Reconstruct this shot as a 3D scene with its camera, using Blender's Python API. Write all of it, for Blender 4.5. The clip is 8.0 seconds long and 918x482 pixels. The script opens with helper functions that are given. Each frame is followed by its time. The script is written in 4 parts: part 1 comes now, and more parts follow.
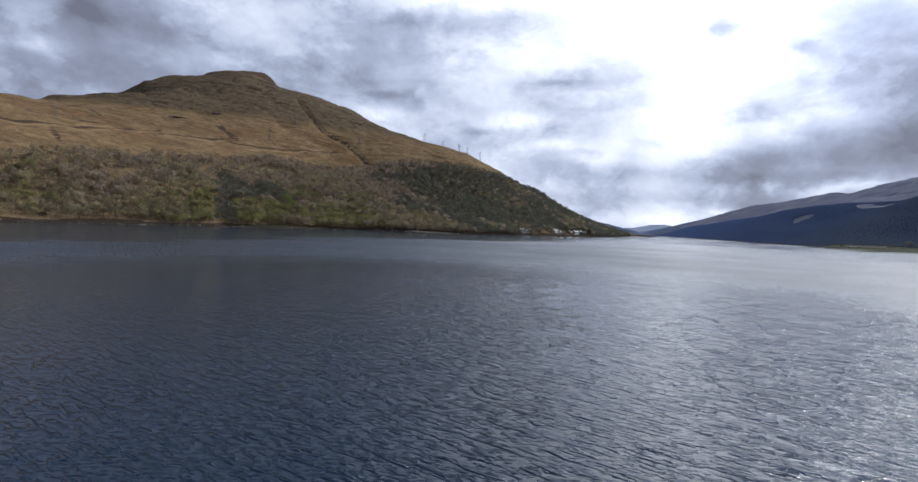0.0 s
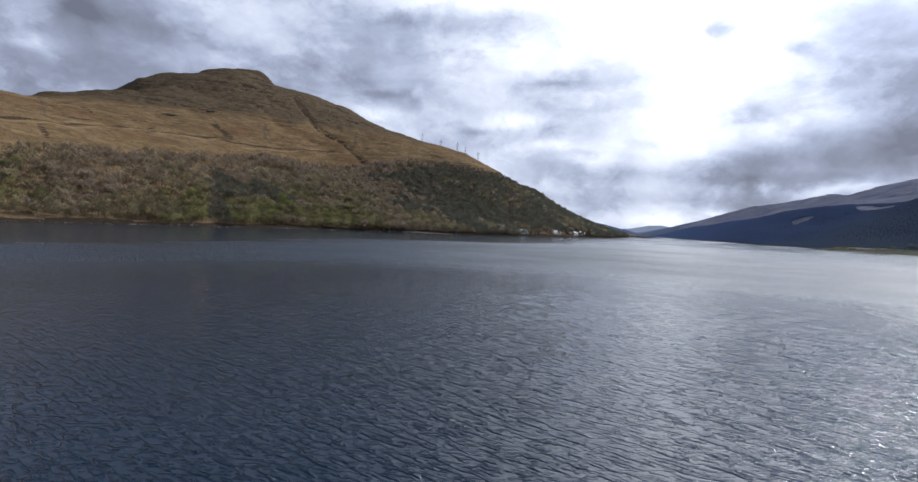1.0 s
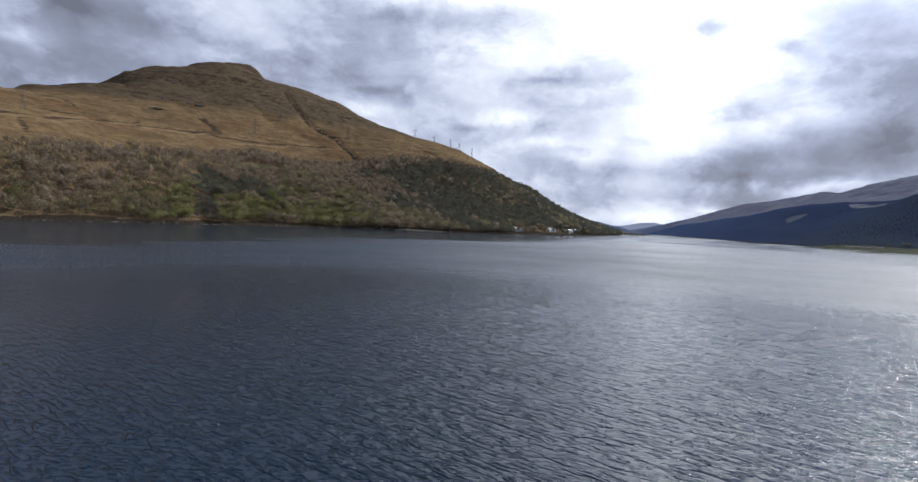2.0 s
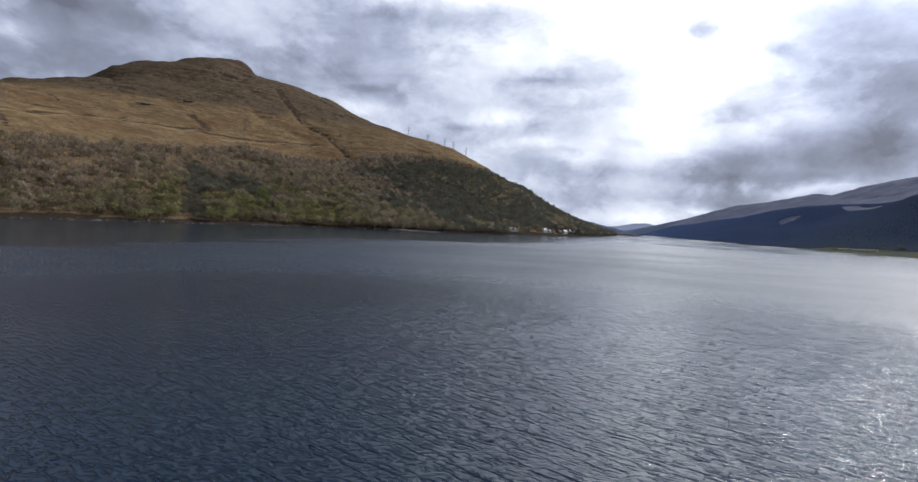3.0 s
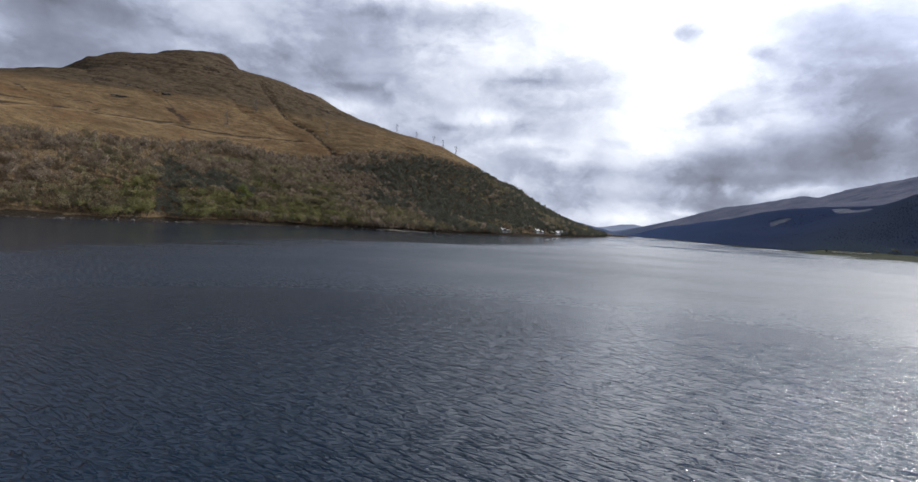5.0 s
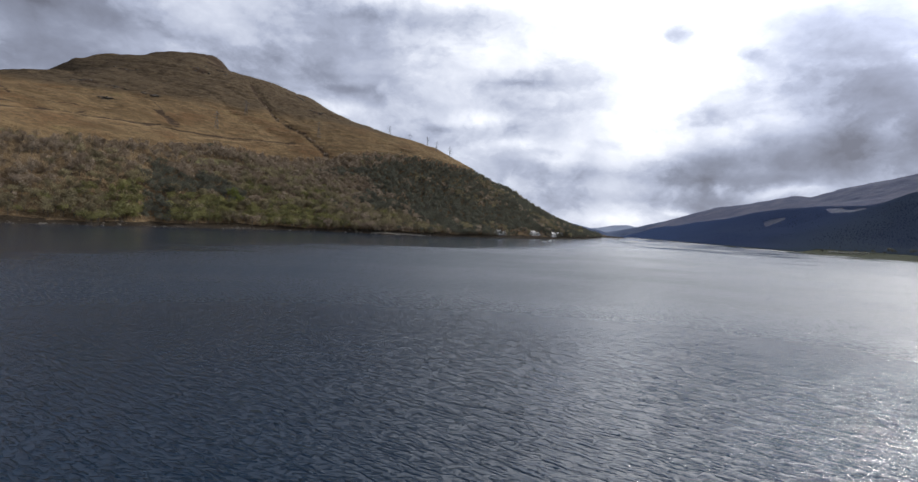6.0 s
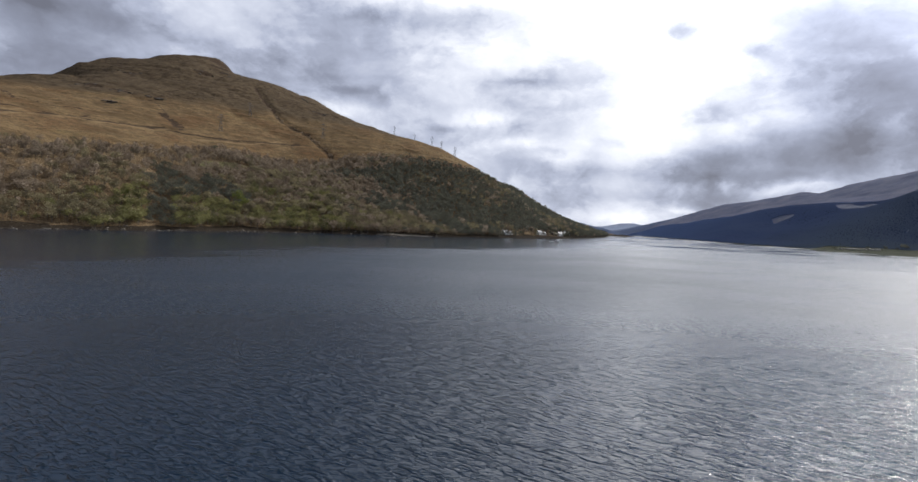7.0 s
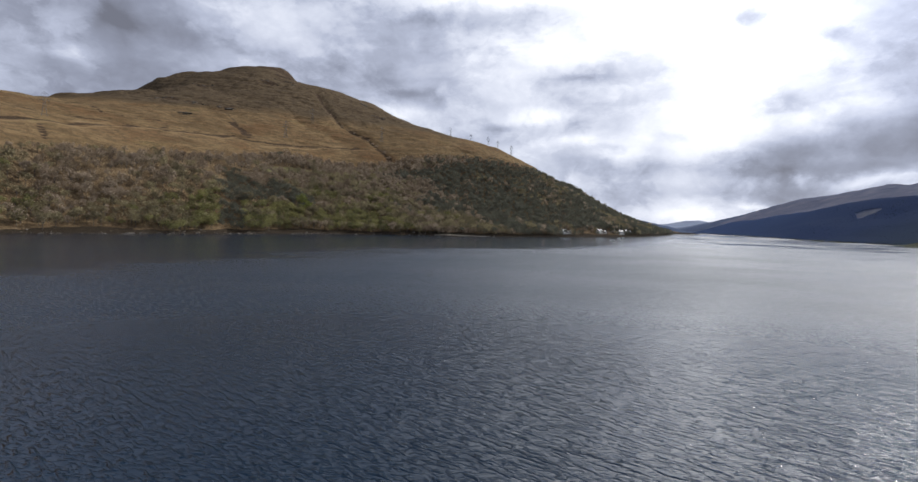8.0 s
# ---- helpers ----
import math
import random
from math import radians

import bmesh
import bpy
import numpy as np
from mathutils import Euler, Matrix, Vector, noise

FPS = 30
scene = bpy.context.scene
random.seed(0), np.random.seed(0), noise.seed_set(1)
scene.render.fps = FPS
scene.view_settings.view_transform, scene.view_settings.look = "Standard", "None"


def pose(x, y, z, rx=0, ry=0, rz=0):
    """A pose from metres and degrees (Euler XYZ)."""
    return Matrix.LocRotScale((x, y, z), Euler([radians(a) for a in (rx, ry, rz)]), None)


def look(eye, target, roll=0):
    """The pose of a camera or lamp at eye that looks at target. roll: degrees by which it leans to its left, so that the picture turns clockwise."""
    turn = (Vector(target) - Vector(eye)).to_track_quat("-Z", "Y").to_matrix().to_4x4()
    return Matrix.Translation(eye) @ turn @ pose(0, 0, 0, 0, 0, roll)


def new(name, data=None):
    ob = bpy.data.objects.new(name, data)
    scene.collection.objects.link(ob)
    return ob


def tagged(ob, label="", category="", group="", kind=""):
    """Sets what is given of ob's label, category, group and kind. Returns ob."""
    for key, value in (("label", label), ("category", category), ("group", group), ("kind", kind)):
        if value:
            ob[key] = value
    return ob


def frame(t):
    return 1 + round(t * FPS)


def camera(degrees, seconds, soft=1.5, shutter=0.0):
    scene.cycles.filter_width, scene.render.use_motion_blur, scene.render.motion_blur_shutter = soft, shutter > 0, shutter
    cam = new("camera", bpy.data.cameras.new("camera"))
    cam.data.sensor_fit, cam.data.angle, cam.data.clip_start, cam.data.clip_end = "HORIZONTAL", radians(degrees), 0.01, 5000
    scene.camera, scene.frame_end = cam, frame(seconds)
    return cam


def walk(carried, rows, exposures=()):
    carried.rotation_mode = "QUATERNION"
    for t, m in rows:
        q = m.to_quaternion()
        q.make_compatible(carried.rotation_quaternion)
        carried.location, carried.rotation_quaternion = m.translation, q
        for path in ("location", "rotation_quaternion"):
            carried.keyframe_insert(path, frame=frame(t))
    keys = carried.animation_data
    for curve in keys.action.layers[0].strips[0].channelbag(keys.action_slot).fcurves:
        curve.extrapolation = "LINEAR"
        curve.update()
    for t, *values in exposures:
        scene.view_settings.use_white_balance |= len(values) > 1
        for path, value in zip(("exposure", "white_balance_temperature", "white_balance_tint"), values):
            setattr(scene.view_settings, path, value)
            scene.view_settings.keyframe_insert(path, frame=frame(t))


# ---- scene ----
cam = camera(82.4, 8.0)
PATH = [
    (0, (-2.295, -2.909, 15.747), (-2.266, -0.91, 15.684), 2.5),
    (0.5, (-4.073, 4.805, 15.843), (-4.046, 6.804, 15.779), 2.7),
    (1, (-5.32, 12.684, 16.538), (-5.278, 14.683, 16.476), 2.7),
    (1.5, (-6.227, 20.363, 17.387), (-6.17, 22.361, 17.317), 2.7),
    (3, (-10.493, 43.393, 19.274), (-10.392, 45.389, 19.199), 3.2),
    (3.5, (-11.71, 51.759, 19.263), (-11.596, 53.754, 19.188), 3.3),
    (4, (-12.91, 60.42, 19.332), (-12.784, 62.415, 19.256), 3.3),
    (4.5, (-14.357, 68.553, 19.456), (-14.218, 70.547, 19.38), 3.5),
    (6, (-18.703, 89.032, 20.469), (-18.525, 91.023, 20.404), 3.2),
    (6.5, (-19.404, 93.858, 21.11), (-19.221, 95.848, 21.045), 2.9),
    (7, (-20.283, 96.551, 21.463), (-20.124, 98.544, 21.396), 2.6),
    (7.5, (-20.498, 97.985, 21.44), (-20.473, 99.983, 21.368), 2.1),
    (8, (-20.822, 98.428, 21.31), (-20.88, 100.425, 21.235), 1.8),
]
walk(cam, [(t, look(eye, target, roll)) for t, eye, target, roll in PATH], [(0, 0.22, 6220, 10), (1.5, 0.2, 6310, 10), (3, 0.14, 6370, 10), (4.5, 0.08, 6440, 10), (6.5, 0.14, 6590, 10), (8, 0.23, 6650, 10)])

SUN_AZ, SUN_EL = 57.0, 36.0


# ---- light ----
def direction(az, el):
    """A unit vector from degrees clockwise from +y and degrees above the horizon."""
    a, e = radians(az), radians(el)
    return Vector((math.sin(a) * math.cos(e), math.cos(a) * math.cos(e), math.sin(e)))


class Nodes:
    """A small wrapper that adds shader nodes and joins them."""

    def __init__(self, tree):
        self.tree = tree
        tree.nodes.clear()

    def add(self, kind, values=None, **settings):
        n = self.tree.nodes.new(kind)
        for key, value in settings.items():
            setattr(n, key, value)
        for key, value in (values or {}).items():
            self.plug(n.inputs[key], value)
        return n

    def plug(self, socket, value):
        if isinstance(value, bpy.types.NodeSocket):
            self.tree.links.new(value, socket)
        else:
            socket.default_value = value

    def math(self, op, a, b=0.0, c=0.0, clamp=False):
        n = self.add("ShaderNodeMath", operation=op, use_clamp=clamp)
        for i, v in enumerate((a, b, c)):
            self.plug(n.inputs[i], v)
        return n.outputs[0]

    def vec(self, op, a, b=(0, 0, 0)):
        n = self.add("ShaderNodeVectorMath", operation=op)
        self.plug(n.inputs[0], a)
        self.plug(n.inputs[1], b)
        return n.outputs["Value"] if op in ("DOT_PRODUCT", "LENGTH", "DISTANCE") else n.outputs[0]

    def noise(self, where, scale, detail=4.0, rough=0.5, distort=0.0, colour=False):
        n = self.add("ShaderNodeTexNoise", {"Vector": where, "Scale": scale, "Detail": detail, "Roughness": rough, "Distortion": distort})
        return n.outputs["Color" if colour else "Fac"]

    def mapping(self, where, scale=(1, 1, 1), turn=(0, 0, 0), shift=(0, 0, 0)):
        return self.add("ShaderNodeMapping", {"Vector": where, "Scale": scale, "Rotation": turn, "Location": shift}).outputs[0]

    def ramp(self, fac, stops):
        n = self.add("ShaderNodeValToRGB", {"Fac": fac})
        e = n.color_ramp.elements
        while len(e) < len(stops):
            e.new(0.5)
        for el, (at, col) in zip(e, stops):
            el.position, el.color = at, (*col, 1) if len(col) == 3 else col
        return n.outputs[0]

    def mix(self, fac, a, b, blend="MIX"):
        n = self.add("ShaderNodeMix", data_type="RGBA", blend_type=blend)
        self.plug(n.inputs[0], fac)
        self.plug(n.inputs[6], a if isinstance(a, bpy.types.NodeSocket) else (*a, 1))
        self.plug(n.inputs[7], b if isinstance(b, bpy.types.NodeSocket) else (*b, 1))
        return n.outputs[2]

    def smooth(self, v, lo, hi):
        n = self.add("ShaderNodeMapRange", {"Value": v, "From Min": lo, "From Max": hi}, interpolation_type="SMOOTHSTEP")
        return n.outputs[0]


# cloud masses: azimuth, elevation, half width and half height in degrees, and how much lighter or darker
# mostly unseen patches above the view, added to brighten or darken the water
SKY_FILL = [(-45, 50, 50, 26, -0.17), (44, 38, 22, 12, 0.57), (20, 29.5, 18, 7, 0.70), (4, 27, 10, 5, 0.26), (-38, 15, 14, 8, -0.08), (-16, 27, 14, 4, 0.04)]
CLOUDS_HILL = [
    (-38.3, 11.9, 5, 1.3, -0.12), (-38.1, 13.3, 0.9, 0.7, 0.18), (-29.3, 16.7, 7, 1.1, -0.14), (-39, 17, 5, 1.4, -0.06), (-24, 19.6, 8, 1.0, 0.06),
    (-11.2, 15.1, 3.2, 1.4, -0.13), (-5.2, 20.5, 2.8, 0.7, -0.18), (-16, 17.2, 5.5, 1.0, 0.08), (-7.5, 13.3, 2.8, 0.7, -0.15), (-8, 11.2, 2.6, 0.8, 0.24), (-22, 12, 6, 1.5, 0.05),
]
CLOUDS_GAP = [
    (2.4, 21, 5.6, 1.4, -0.30), (11.2, 15.3, 4.1, 0.9, -0.20), (1.8, 10.3, 1.4, 0.5, -0.20), (7.7, 11.3, 4.3, 0.8, 0.22), (9.7, 8.6, 3.6, 0.8, 0.20), (14.5, 7.2, 2.2, 0.6, 0.16),
    (19.2, 5.7, 8.3, 0.9, -0.20), (21.7, 9.0, 2.4, 0.6, -0.12), (23.6, 9.5, 0.7, 1.2, 0.22), (25, 3.7, 9.2, 1.1, -0.20), (28.1, 2.4, 1.7, 0.35, 0.20), (19.9, 1.4, 4.8, 0.5, 0.08), (0, 13, 5, 1.2, -0.06),
]
CLOUDS_BREAK = [
    (24, 15.6, 4.4, 5.0, 0.46), (8, 18.5, 6, 2.2, 0.08), (30.5, 14.4, 3.0, 2.4, 0.14), (25.3, 19.9, 1.5, 1.1, -0.36), (26.4, 18.9, 1.1, 1.3, -0.34), (33.7, 16.6, 1.8, 0.7, -0.14), (29.8, 16.5, 1.2, 0.4, -0.14), (39.5, 13.5, 3.2, 3.2, -0.12), (29.6, 11.8, 2.0, 1.3, -0.24),
    (29.3, 6.9, 4.0, 1.9, -0.36), (29.9, 5.6, 2.8, 0.6, -0.10), (38, 7.6, 6.0, 2.8, -0.50), (35.1, 5.7, 2.6, 0.5, -0.10), (36.5, 4.7, 3.6, 0.4, 0.16), (31.2, 5.2, 0.7, 0.5, 0.26), (46, 9, 6, 4, -0.30), (43, 15, 6.5, 6, -0.26), (35, 20, 4, 1.6, -0.08),
]
CLOUDS = SKY_FILL + CLOUDS_HILL + CLOUDS_GAP + CLOUDS_BREAK


def sky():
    world = bpy.data.worlds.new("world")
    scene.world = world
    world.use_nodes = True
    g = Nodes(world.node_tree)
    way = g.add("ShaderNodeTexCoord").outputs["Generated"]
    blue = g.add("ShaderNodeTexSky", sky_type="NISHITA", sun_disc=False, sun_elevation=radians(SUN_EL), sun_rotation=radians(SUN_AZ)).outputs[0]
    xyz = g.add("ShaderNodeSeparateXYZ", {"Vector": way})
    up = g.math("MAXIMUM", xyz.outputs[2], 0.0)
    low = g.math("ADD", up, 0.6)
    flat = g.add("ShaderNodeCombineXYZ", {"X": g.math("DIVIDE", xyz.outputs[0], low), "Y": g.math("DIVIDE", xyz.outputs[1], low), "Z": 0.0}).outputs[0]
    # cloud seen edge-on lies in flat layers
    layered = g.vec("MULTIPLY", way, (1.0, 1.0, 1.6))
    warp = g.vec("SUBTRACT", g.noise(layered, 6.5, 6, 0.62, colour=True), (0.5, 0.5, 0.5))
    bent = g.vec("ADD", way, g.vec("MULTIPLY", warp, (0.12, 0.12, 0.05)))
    # broad masses, torn edges and small puffs
    broad = g.noise(flat, 2.7, 5, 0.5, 0.25)
    torn = g.noise(layered, 5.0, 6, 0.52, 0.2)
    puffs = g.noise(g.vec("ADD", layered, g.vec("MULTIPLY", warp, (0.06, 0.06, 0.06))), 15.0, 5, 0.55, 0.3)
    level = g.math("MULTIPLY_ADD", g.math("SUBTRACT", broad, 0.5), 0.34, 0.44)
    level = g.math("MULTIPLY_ADD", g.math("SUBTRACT", torn, 0.5), 0.56, level)
    level = g.math("MULTIPLY_ADD", g.math("SUBTRACT", puffs, 0.5), 0.32, level)
    edges = g.smooth(g.noise(g.vec("ADD", layered, g.vec("MULTIPLY", warp, (0.10, 0.10, 0.10))), 4.2, 7, 0.6, 0.2), 0.44, 0.57)
    level = g.math("MULTIPLY_ADD", g.math("SUBTRACT", edges, 0.5), 0.13, level)
    # thinner cloud towards the sun
    near_sun = g.math("MAXIMUM", g.vec("DOT_PRODUCT", way, direction(38, 22)), 0.0)
    level = g.math("MULTIPLY_ADD", g.math("POWER", near_sun, 3.0), 0.24, level)
    for az, el, wide, high, much in CLOUDS:
        ahead = direction(az, el)
        right = Vector((math.cos(radians(az)), -math.sin(radians(az)), 0))
        over = right.cross(ahead)
        u = g.math("DIVIDE", g.vec("DOT_PRODUCT", bent, right), math.sin(radians(wide)))
        v = g.math("DIVIDE", g.vec("DOT_PRODUCT", bent, over), math.sin(radians(high)))
        far = g.math("ADD", g.math("MULTIPLY", u, u), g.math("MULTIPLY", v, v))
        puff = g.math("EXPONENT", g.math("MULTIPLY", far, -1.0))
        front = g.math("GREATER_THAN", g.vec("DOT_PRODUCT", way, ahead), 0.0)
        level = g.math("MULTIPLY_ADD", g.math("MULTIPLY", puff, front), much, level)
    cloud = g.ramp(g.math("DIVIDE", level, 1.4), [(0.07, (0.15, 0.16, 0.205)), (0.21, (0.258, 0.285, 0.375)), (0.32, (0.412, 0.455, 0.585)), (0.43, (0.615, 0.66, 0.785)), (0.54, (0.84, 0.88, 0.98)), (0.655, (1.12, 1.15, 1.22)), (0.76, (2.3, 2.38, 2.5)), (1.0, (4.6, 4.7, 4.9))])
    # the sun behind the cloud brightens it
    toward = g.math("MAXIMUM", g.vec("DOT_PRODUCT", way, direction(SUN_AZ, SUN_EL)), 0.0)
    glow = g.math("ADD", g.math("MULTIPLY", g.math("POWER", toward, 14.0), 1.5), g.math("MULTIPLY", g.math("POWER", toward, 60.0), 5.0))
    cloud = g.mix(1.0, cloud, g.add("ShaderNodeCombineXYZ", {"X": g.math("ADD", glow, 1.0), "Y": g.math("MULTIPLY_ADD", glow, 1.0, 1.0), "Z": g.math("MULTIPLY_ADD", glow, 1.02, 1.0)}).outputs[0], "MULTIPLY")
    # blue mixed in towards the zenith, added to make the water bluer
    veil = g.mix(g.math("MULTIPLY_ADD", g.smooth(xyz.outputs[2], 0.25, 0.8), 0.42, 0.02), cloud, g.mix(1.0, blue, (0.1, 0.1, 0.1), "MULTIPLY"))
    g.add("ShaderNodeOutputWorld", {"Surface": g.add("ShaderNodeBackground", {"Color": veil, "Strength": 1.0}).outputs[0]})


sky()
sun = new("sun", bpy.data.lights.new("sun", "SUN"))
sun.data.energy, sun.data.angle, sun.data.color = 2.0, radians(5), (1.0, 0.96, 0.9)
sun.matrix_world = look(direction(SUN_AZ, SUN_EL) * 1000, (0, 0, 0))


# ---- materials ----
def material(name, paint):
    m = bpy.data.materials.new(name)
    m.use_nodes = True
    g = Nodes(m.node_tree)
    bsdf = g.add("ShaderNodeBsdfPrincipled")
    g.add("ShaderNodeOutputMaterial", {"Surface": paint(g, bsdf) or bsdf.outputs[0]})
    return m


def object_place(g):
    return g.add("ShaderNodeTexCoord").outputs["Object"]


def attribute(g, name):
    return g.add("ShaderNodeAttribute", attribute_name=name).outputs["Fac"]


def bumped(g, bsdf, height, strength, distance):
    g.plug(bsdf.inputs["Normal"], g.add("ShaderNodeBump", {"Height": height, "Strength": strength, "Distance": distance}).outputs[0])


CREST = radians(-39)


def paint_water(g, bsdf):
    at = object_place(g)
    along = g.mapping(at, (1, 1, 1), (0, 0, -CREST))
    crossing = g.mapping(at, (1, 1, 1), (0, 0, -CREST - 0.55))
    # short-crested wind waves: sharp crests lying across the wind, a crossing train, and fine ripples on their backs
    tussle = g.noise(g.mapping(along, (0.20, 0.36, 0.3)), 1.0, 2, 0.5, 0.4)
    chop = g.noise(g.mapping(along, (0.42, 1.65, 0.6)), 1.0, 1, 0.5, 0.3)
    crest = g.smooth(chop, 0.46, 0.74)
    cross = g.noise(g.mapping(crossing, (1.15, 2.8, 0.6)), 1.0, 2, 0.5, 0.3)
    wavelet = g.smooth(cross, 0.47, 0.74)
    ripple = g.noise(g.mapping(at, (3.8, 5.2, 2.2), (0, 0, radians(25))), 1.0, 2, 0.55)
    # gusts roughen the surface, slicks and the lee of the hill smooth it
    gust = g.noise(g.mapping(at, (0.010, 0.018, 0.01)), 1.0, 3, 0.5, 0.6)
    streak = g.noise(g.mapping(at, (0.0045, 0.013, 0.01), (0, 0, radians(-12))), 1.0, 3, 0.6, 0.5)
    drift = g.noise(g.mapping(at, (0.0030, 0.016, 0.01), (0, 0, radians(-22))), 1.0, 4, 0.6, 0.6)
    slick = g.math("MULTIPLY", g.smooth(streak, 0.50, 0.54), attribute(g, "slick"))
    lee = g.smooth(g.math("MULTIPLY_ADD", g.math("SUBTRACT", drift, 0.5), 1.0, attribute(g, "lee")), -0.12, 0.24)
    glassy = attribute(g, "glassy")
    calm = g.math("MAXIMUM", g.math("MULTIPLY", slick, 0.98), g.math("MULTIPLY", lee, g.math("MULTIPLY_ADD", glassy, 0.08, 0.80)))
    height = g.math("ADD", g.math("MULTIPLY_ADD", tussle, 0.15, g.math("MULTIPLY", crest, 0.135)), g.math("ADD", g.math("MULTIPLY", wavelet, 0.06), g.math("MULTIPLY", ripple, 0.035)))
    shelter = g.math("MULTIPLY_ADD", g.smooth(attribute(g, "lee"), -0.6, 0.0), -0.3, 1.0)
    force = g.math("MULTIPLY", g.math("MULTIPLY", g.math("MULTIPLY_ADD", g.smooth(gust, 0.25, 0.7), 0.3, 0.75), shelter), g.math("SUBTRACT", 1.0, calm))
    # waves too small to tell apart at a distance count as roughness there; the wave fronts stay rougher than their backs
    fine = attribute(g, "fine_waves")
    shape = g.math("MULTIPLY", g.math("MULTIPLY_ADD", force, 0.97, 0.03), g.math("MULTIPLY_ADD", fine, -0.66, 1.0))
    bumped(g, bsdf, g.math("MULTIPLY", height, shape), 1.0, 1.0)
    g.plug(bsdf.inputs["Base Color"], (0.004, 0.0150, 0.0300, 1))
    fronts = g.math("ADD", g.math("MULTIPLY_ADD", crest, -0.65, 1.12), g.math("MULTIPLY", wavelet, -0.42))
    choppy = g.math("MULTIPLY", g.math("MULTIPLY", force, fronts), g.math("MULTIPLY_ADD", g.math("MULTIPLY", fine, g.math("MULTIPLY_ADD", attribute(g, "far_water"), -0.35, 1.0)), 0.46, 0.03))
    sheltered = g.math("MULTIPLY", g.math("MULTIPLY", lee, fine), 0.11)
    g.plug(bsdf.inputs["Roughness"], g.math("ADD", choppy, g.math("ADD", sheltered, 0.012)))
    bsdf.inputs["IOR"].default_value = 1.33


def paint_ground(g, bsdf):
    at = object_place(g)
    fine = g.noise(at, 0.35, 6, 0.62)
    patch = g.noise(g.mapping(at, (0.014, 0.014, 0.03)), 1.0, 6, 0.6, 0.5)
    streak = g.noise(g.mapping(at, (0.02, 0.02, 0.12)), 1.0, 5, 0.6, 0.8)
    contour = g.noise(g.mapping(at, (0.030, 0.030, 0.33)), 1.0, 4, 0.6, 1.0)
    tuft = g.noise(g.mapping(at, (0.09, 0.09, 0.14)), 1.0, 5, 0.65)
    grass = g.ramp(patch, [(0.3, (0.090, 0.060, 0.033)), (0.45, (0.155, 0.108, 0.060)), (0.6, (0.215, 0.152, 0.086)), (0.75, (0.165, 0.132, 0.062))])
    grass = g.mix(g.math("MULTIPLY", g.smooth(streak, 0.46, 0.62), 0.6), grass, (0.26, 0.185, 0.104))
    rust = g.smooth(g.noise(g.mapping(at, (0.011, 0.011, 0.02), shift=(7, 3, 0)), 1.0, 5, 0.62, 0.4), 0.48, 0.66)
    grass = g.mix(g.math("MULTIPLY", rust, 0.65), grass, (0.165, 0.093, 0.048))
    grass = g.mix(g.math("MULTIPLY", g.smooth(tuft, 0.46, 0.64), 0.6), grass, (0.080, 0.060, 0.036))
    grass = g.mix(g.math("MULTIPLY", g.smooth(contour, 0.57, 0.66), 0.4), grass, (0.065, 0.048, 0.030))
    grass = g.mix(g.math("MULTIPLY", g.smooth(fine, 0.42, 0.62), 0.35), grass, (0.075, 0.058, 0.033))
    # upper slope: brown sedge, darkened with cloud shade put into its colour
    shaded_sedge = g.ramp(tuft, [(0.3, (0.054, 0.041, 0.028)), (0.5, (0.093, 0.071, 0.047)), (0.7, (0.138, 0.105, 0.067))])
    grass = g.mix(g.smooth(g.math("MULTIPLY_ADD", g.noise(at, 0.008, 4, 0.6), 0.9, g.math("ADD", attribute(g, "upland"), -0.45)), 0.3, 0.6), grass, shaded_sedge)
    grass = g.mix(g.math("MULTIPLY", g.smooth(g.math("ADD", attribute(g, "path"), g.math("MULTIPLY_ADD", fine, 0.8, -0.4)), 0.35, 0.85), 0.5), grass, (0.30, 0.22, 0.13))
    clump = g.math("MULTIPLY", g.smooth(g.noise(g.mapping(at, (0.16, 0.16, 0.3)), 1.0, 4, 0.7, 0.3), 0.56, 0.66), g.smooth(g.noise(at, 0.012, 3, 0.6), 0.42, 0.6))
    grass = g.mix(g.math("MULTIPLY", clump, 0.75), grass, (0.042, 0.032, 0.022))
    grass = g.mix(1.0, grass, (0.97, 0.93, 0.86), "MULTIPLY")
    heath = g.ramp(fine, [(0.3, (0.030, 0.022, 0.016)), (0.55, (0.065, 0.045, 0.030)), (0.75, (0.11, 0.075, 0.04))])
    floor = g.ramp(fine, [(0.3, (0.07, 0.052, 0.032)), (0.5, (0.135, 0.090, 0.050)), (0.62, (0.175, 0.135, 0.078)), (0.78, (0.24, 0.195, 0.12))])
    # far plantation and moor: haze blue is mixed into their base colours
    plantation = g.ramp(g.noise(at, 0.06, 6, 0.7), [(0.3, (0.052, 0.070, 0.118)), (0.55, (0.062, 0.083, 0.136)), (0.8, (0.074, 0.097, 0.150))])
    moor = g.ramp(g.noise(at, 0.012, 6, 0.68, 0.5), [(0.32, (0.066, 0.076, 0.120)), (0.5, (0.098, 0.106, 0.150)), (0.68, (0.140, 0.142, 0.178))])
    bracken = g.ramp(tuft, [(0.3, (0.085, 0.046, 0.026)), (0.5, (0.135, 0.076, 0.042)), (0.7, (0.18, 0.112, 0.064))])
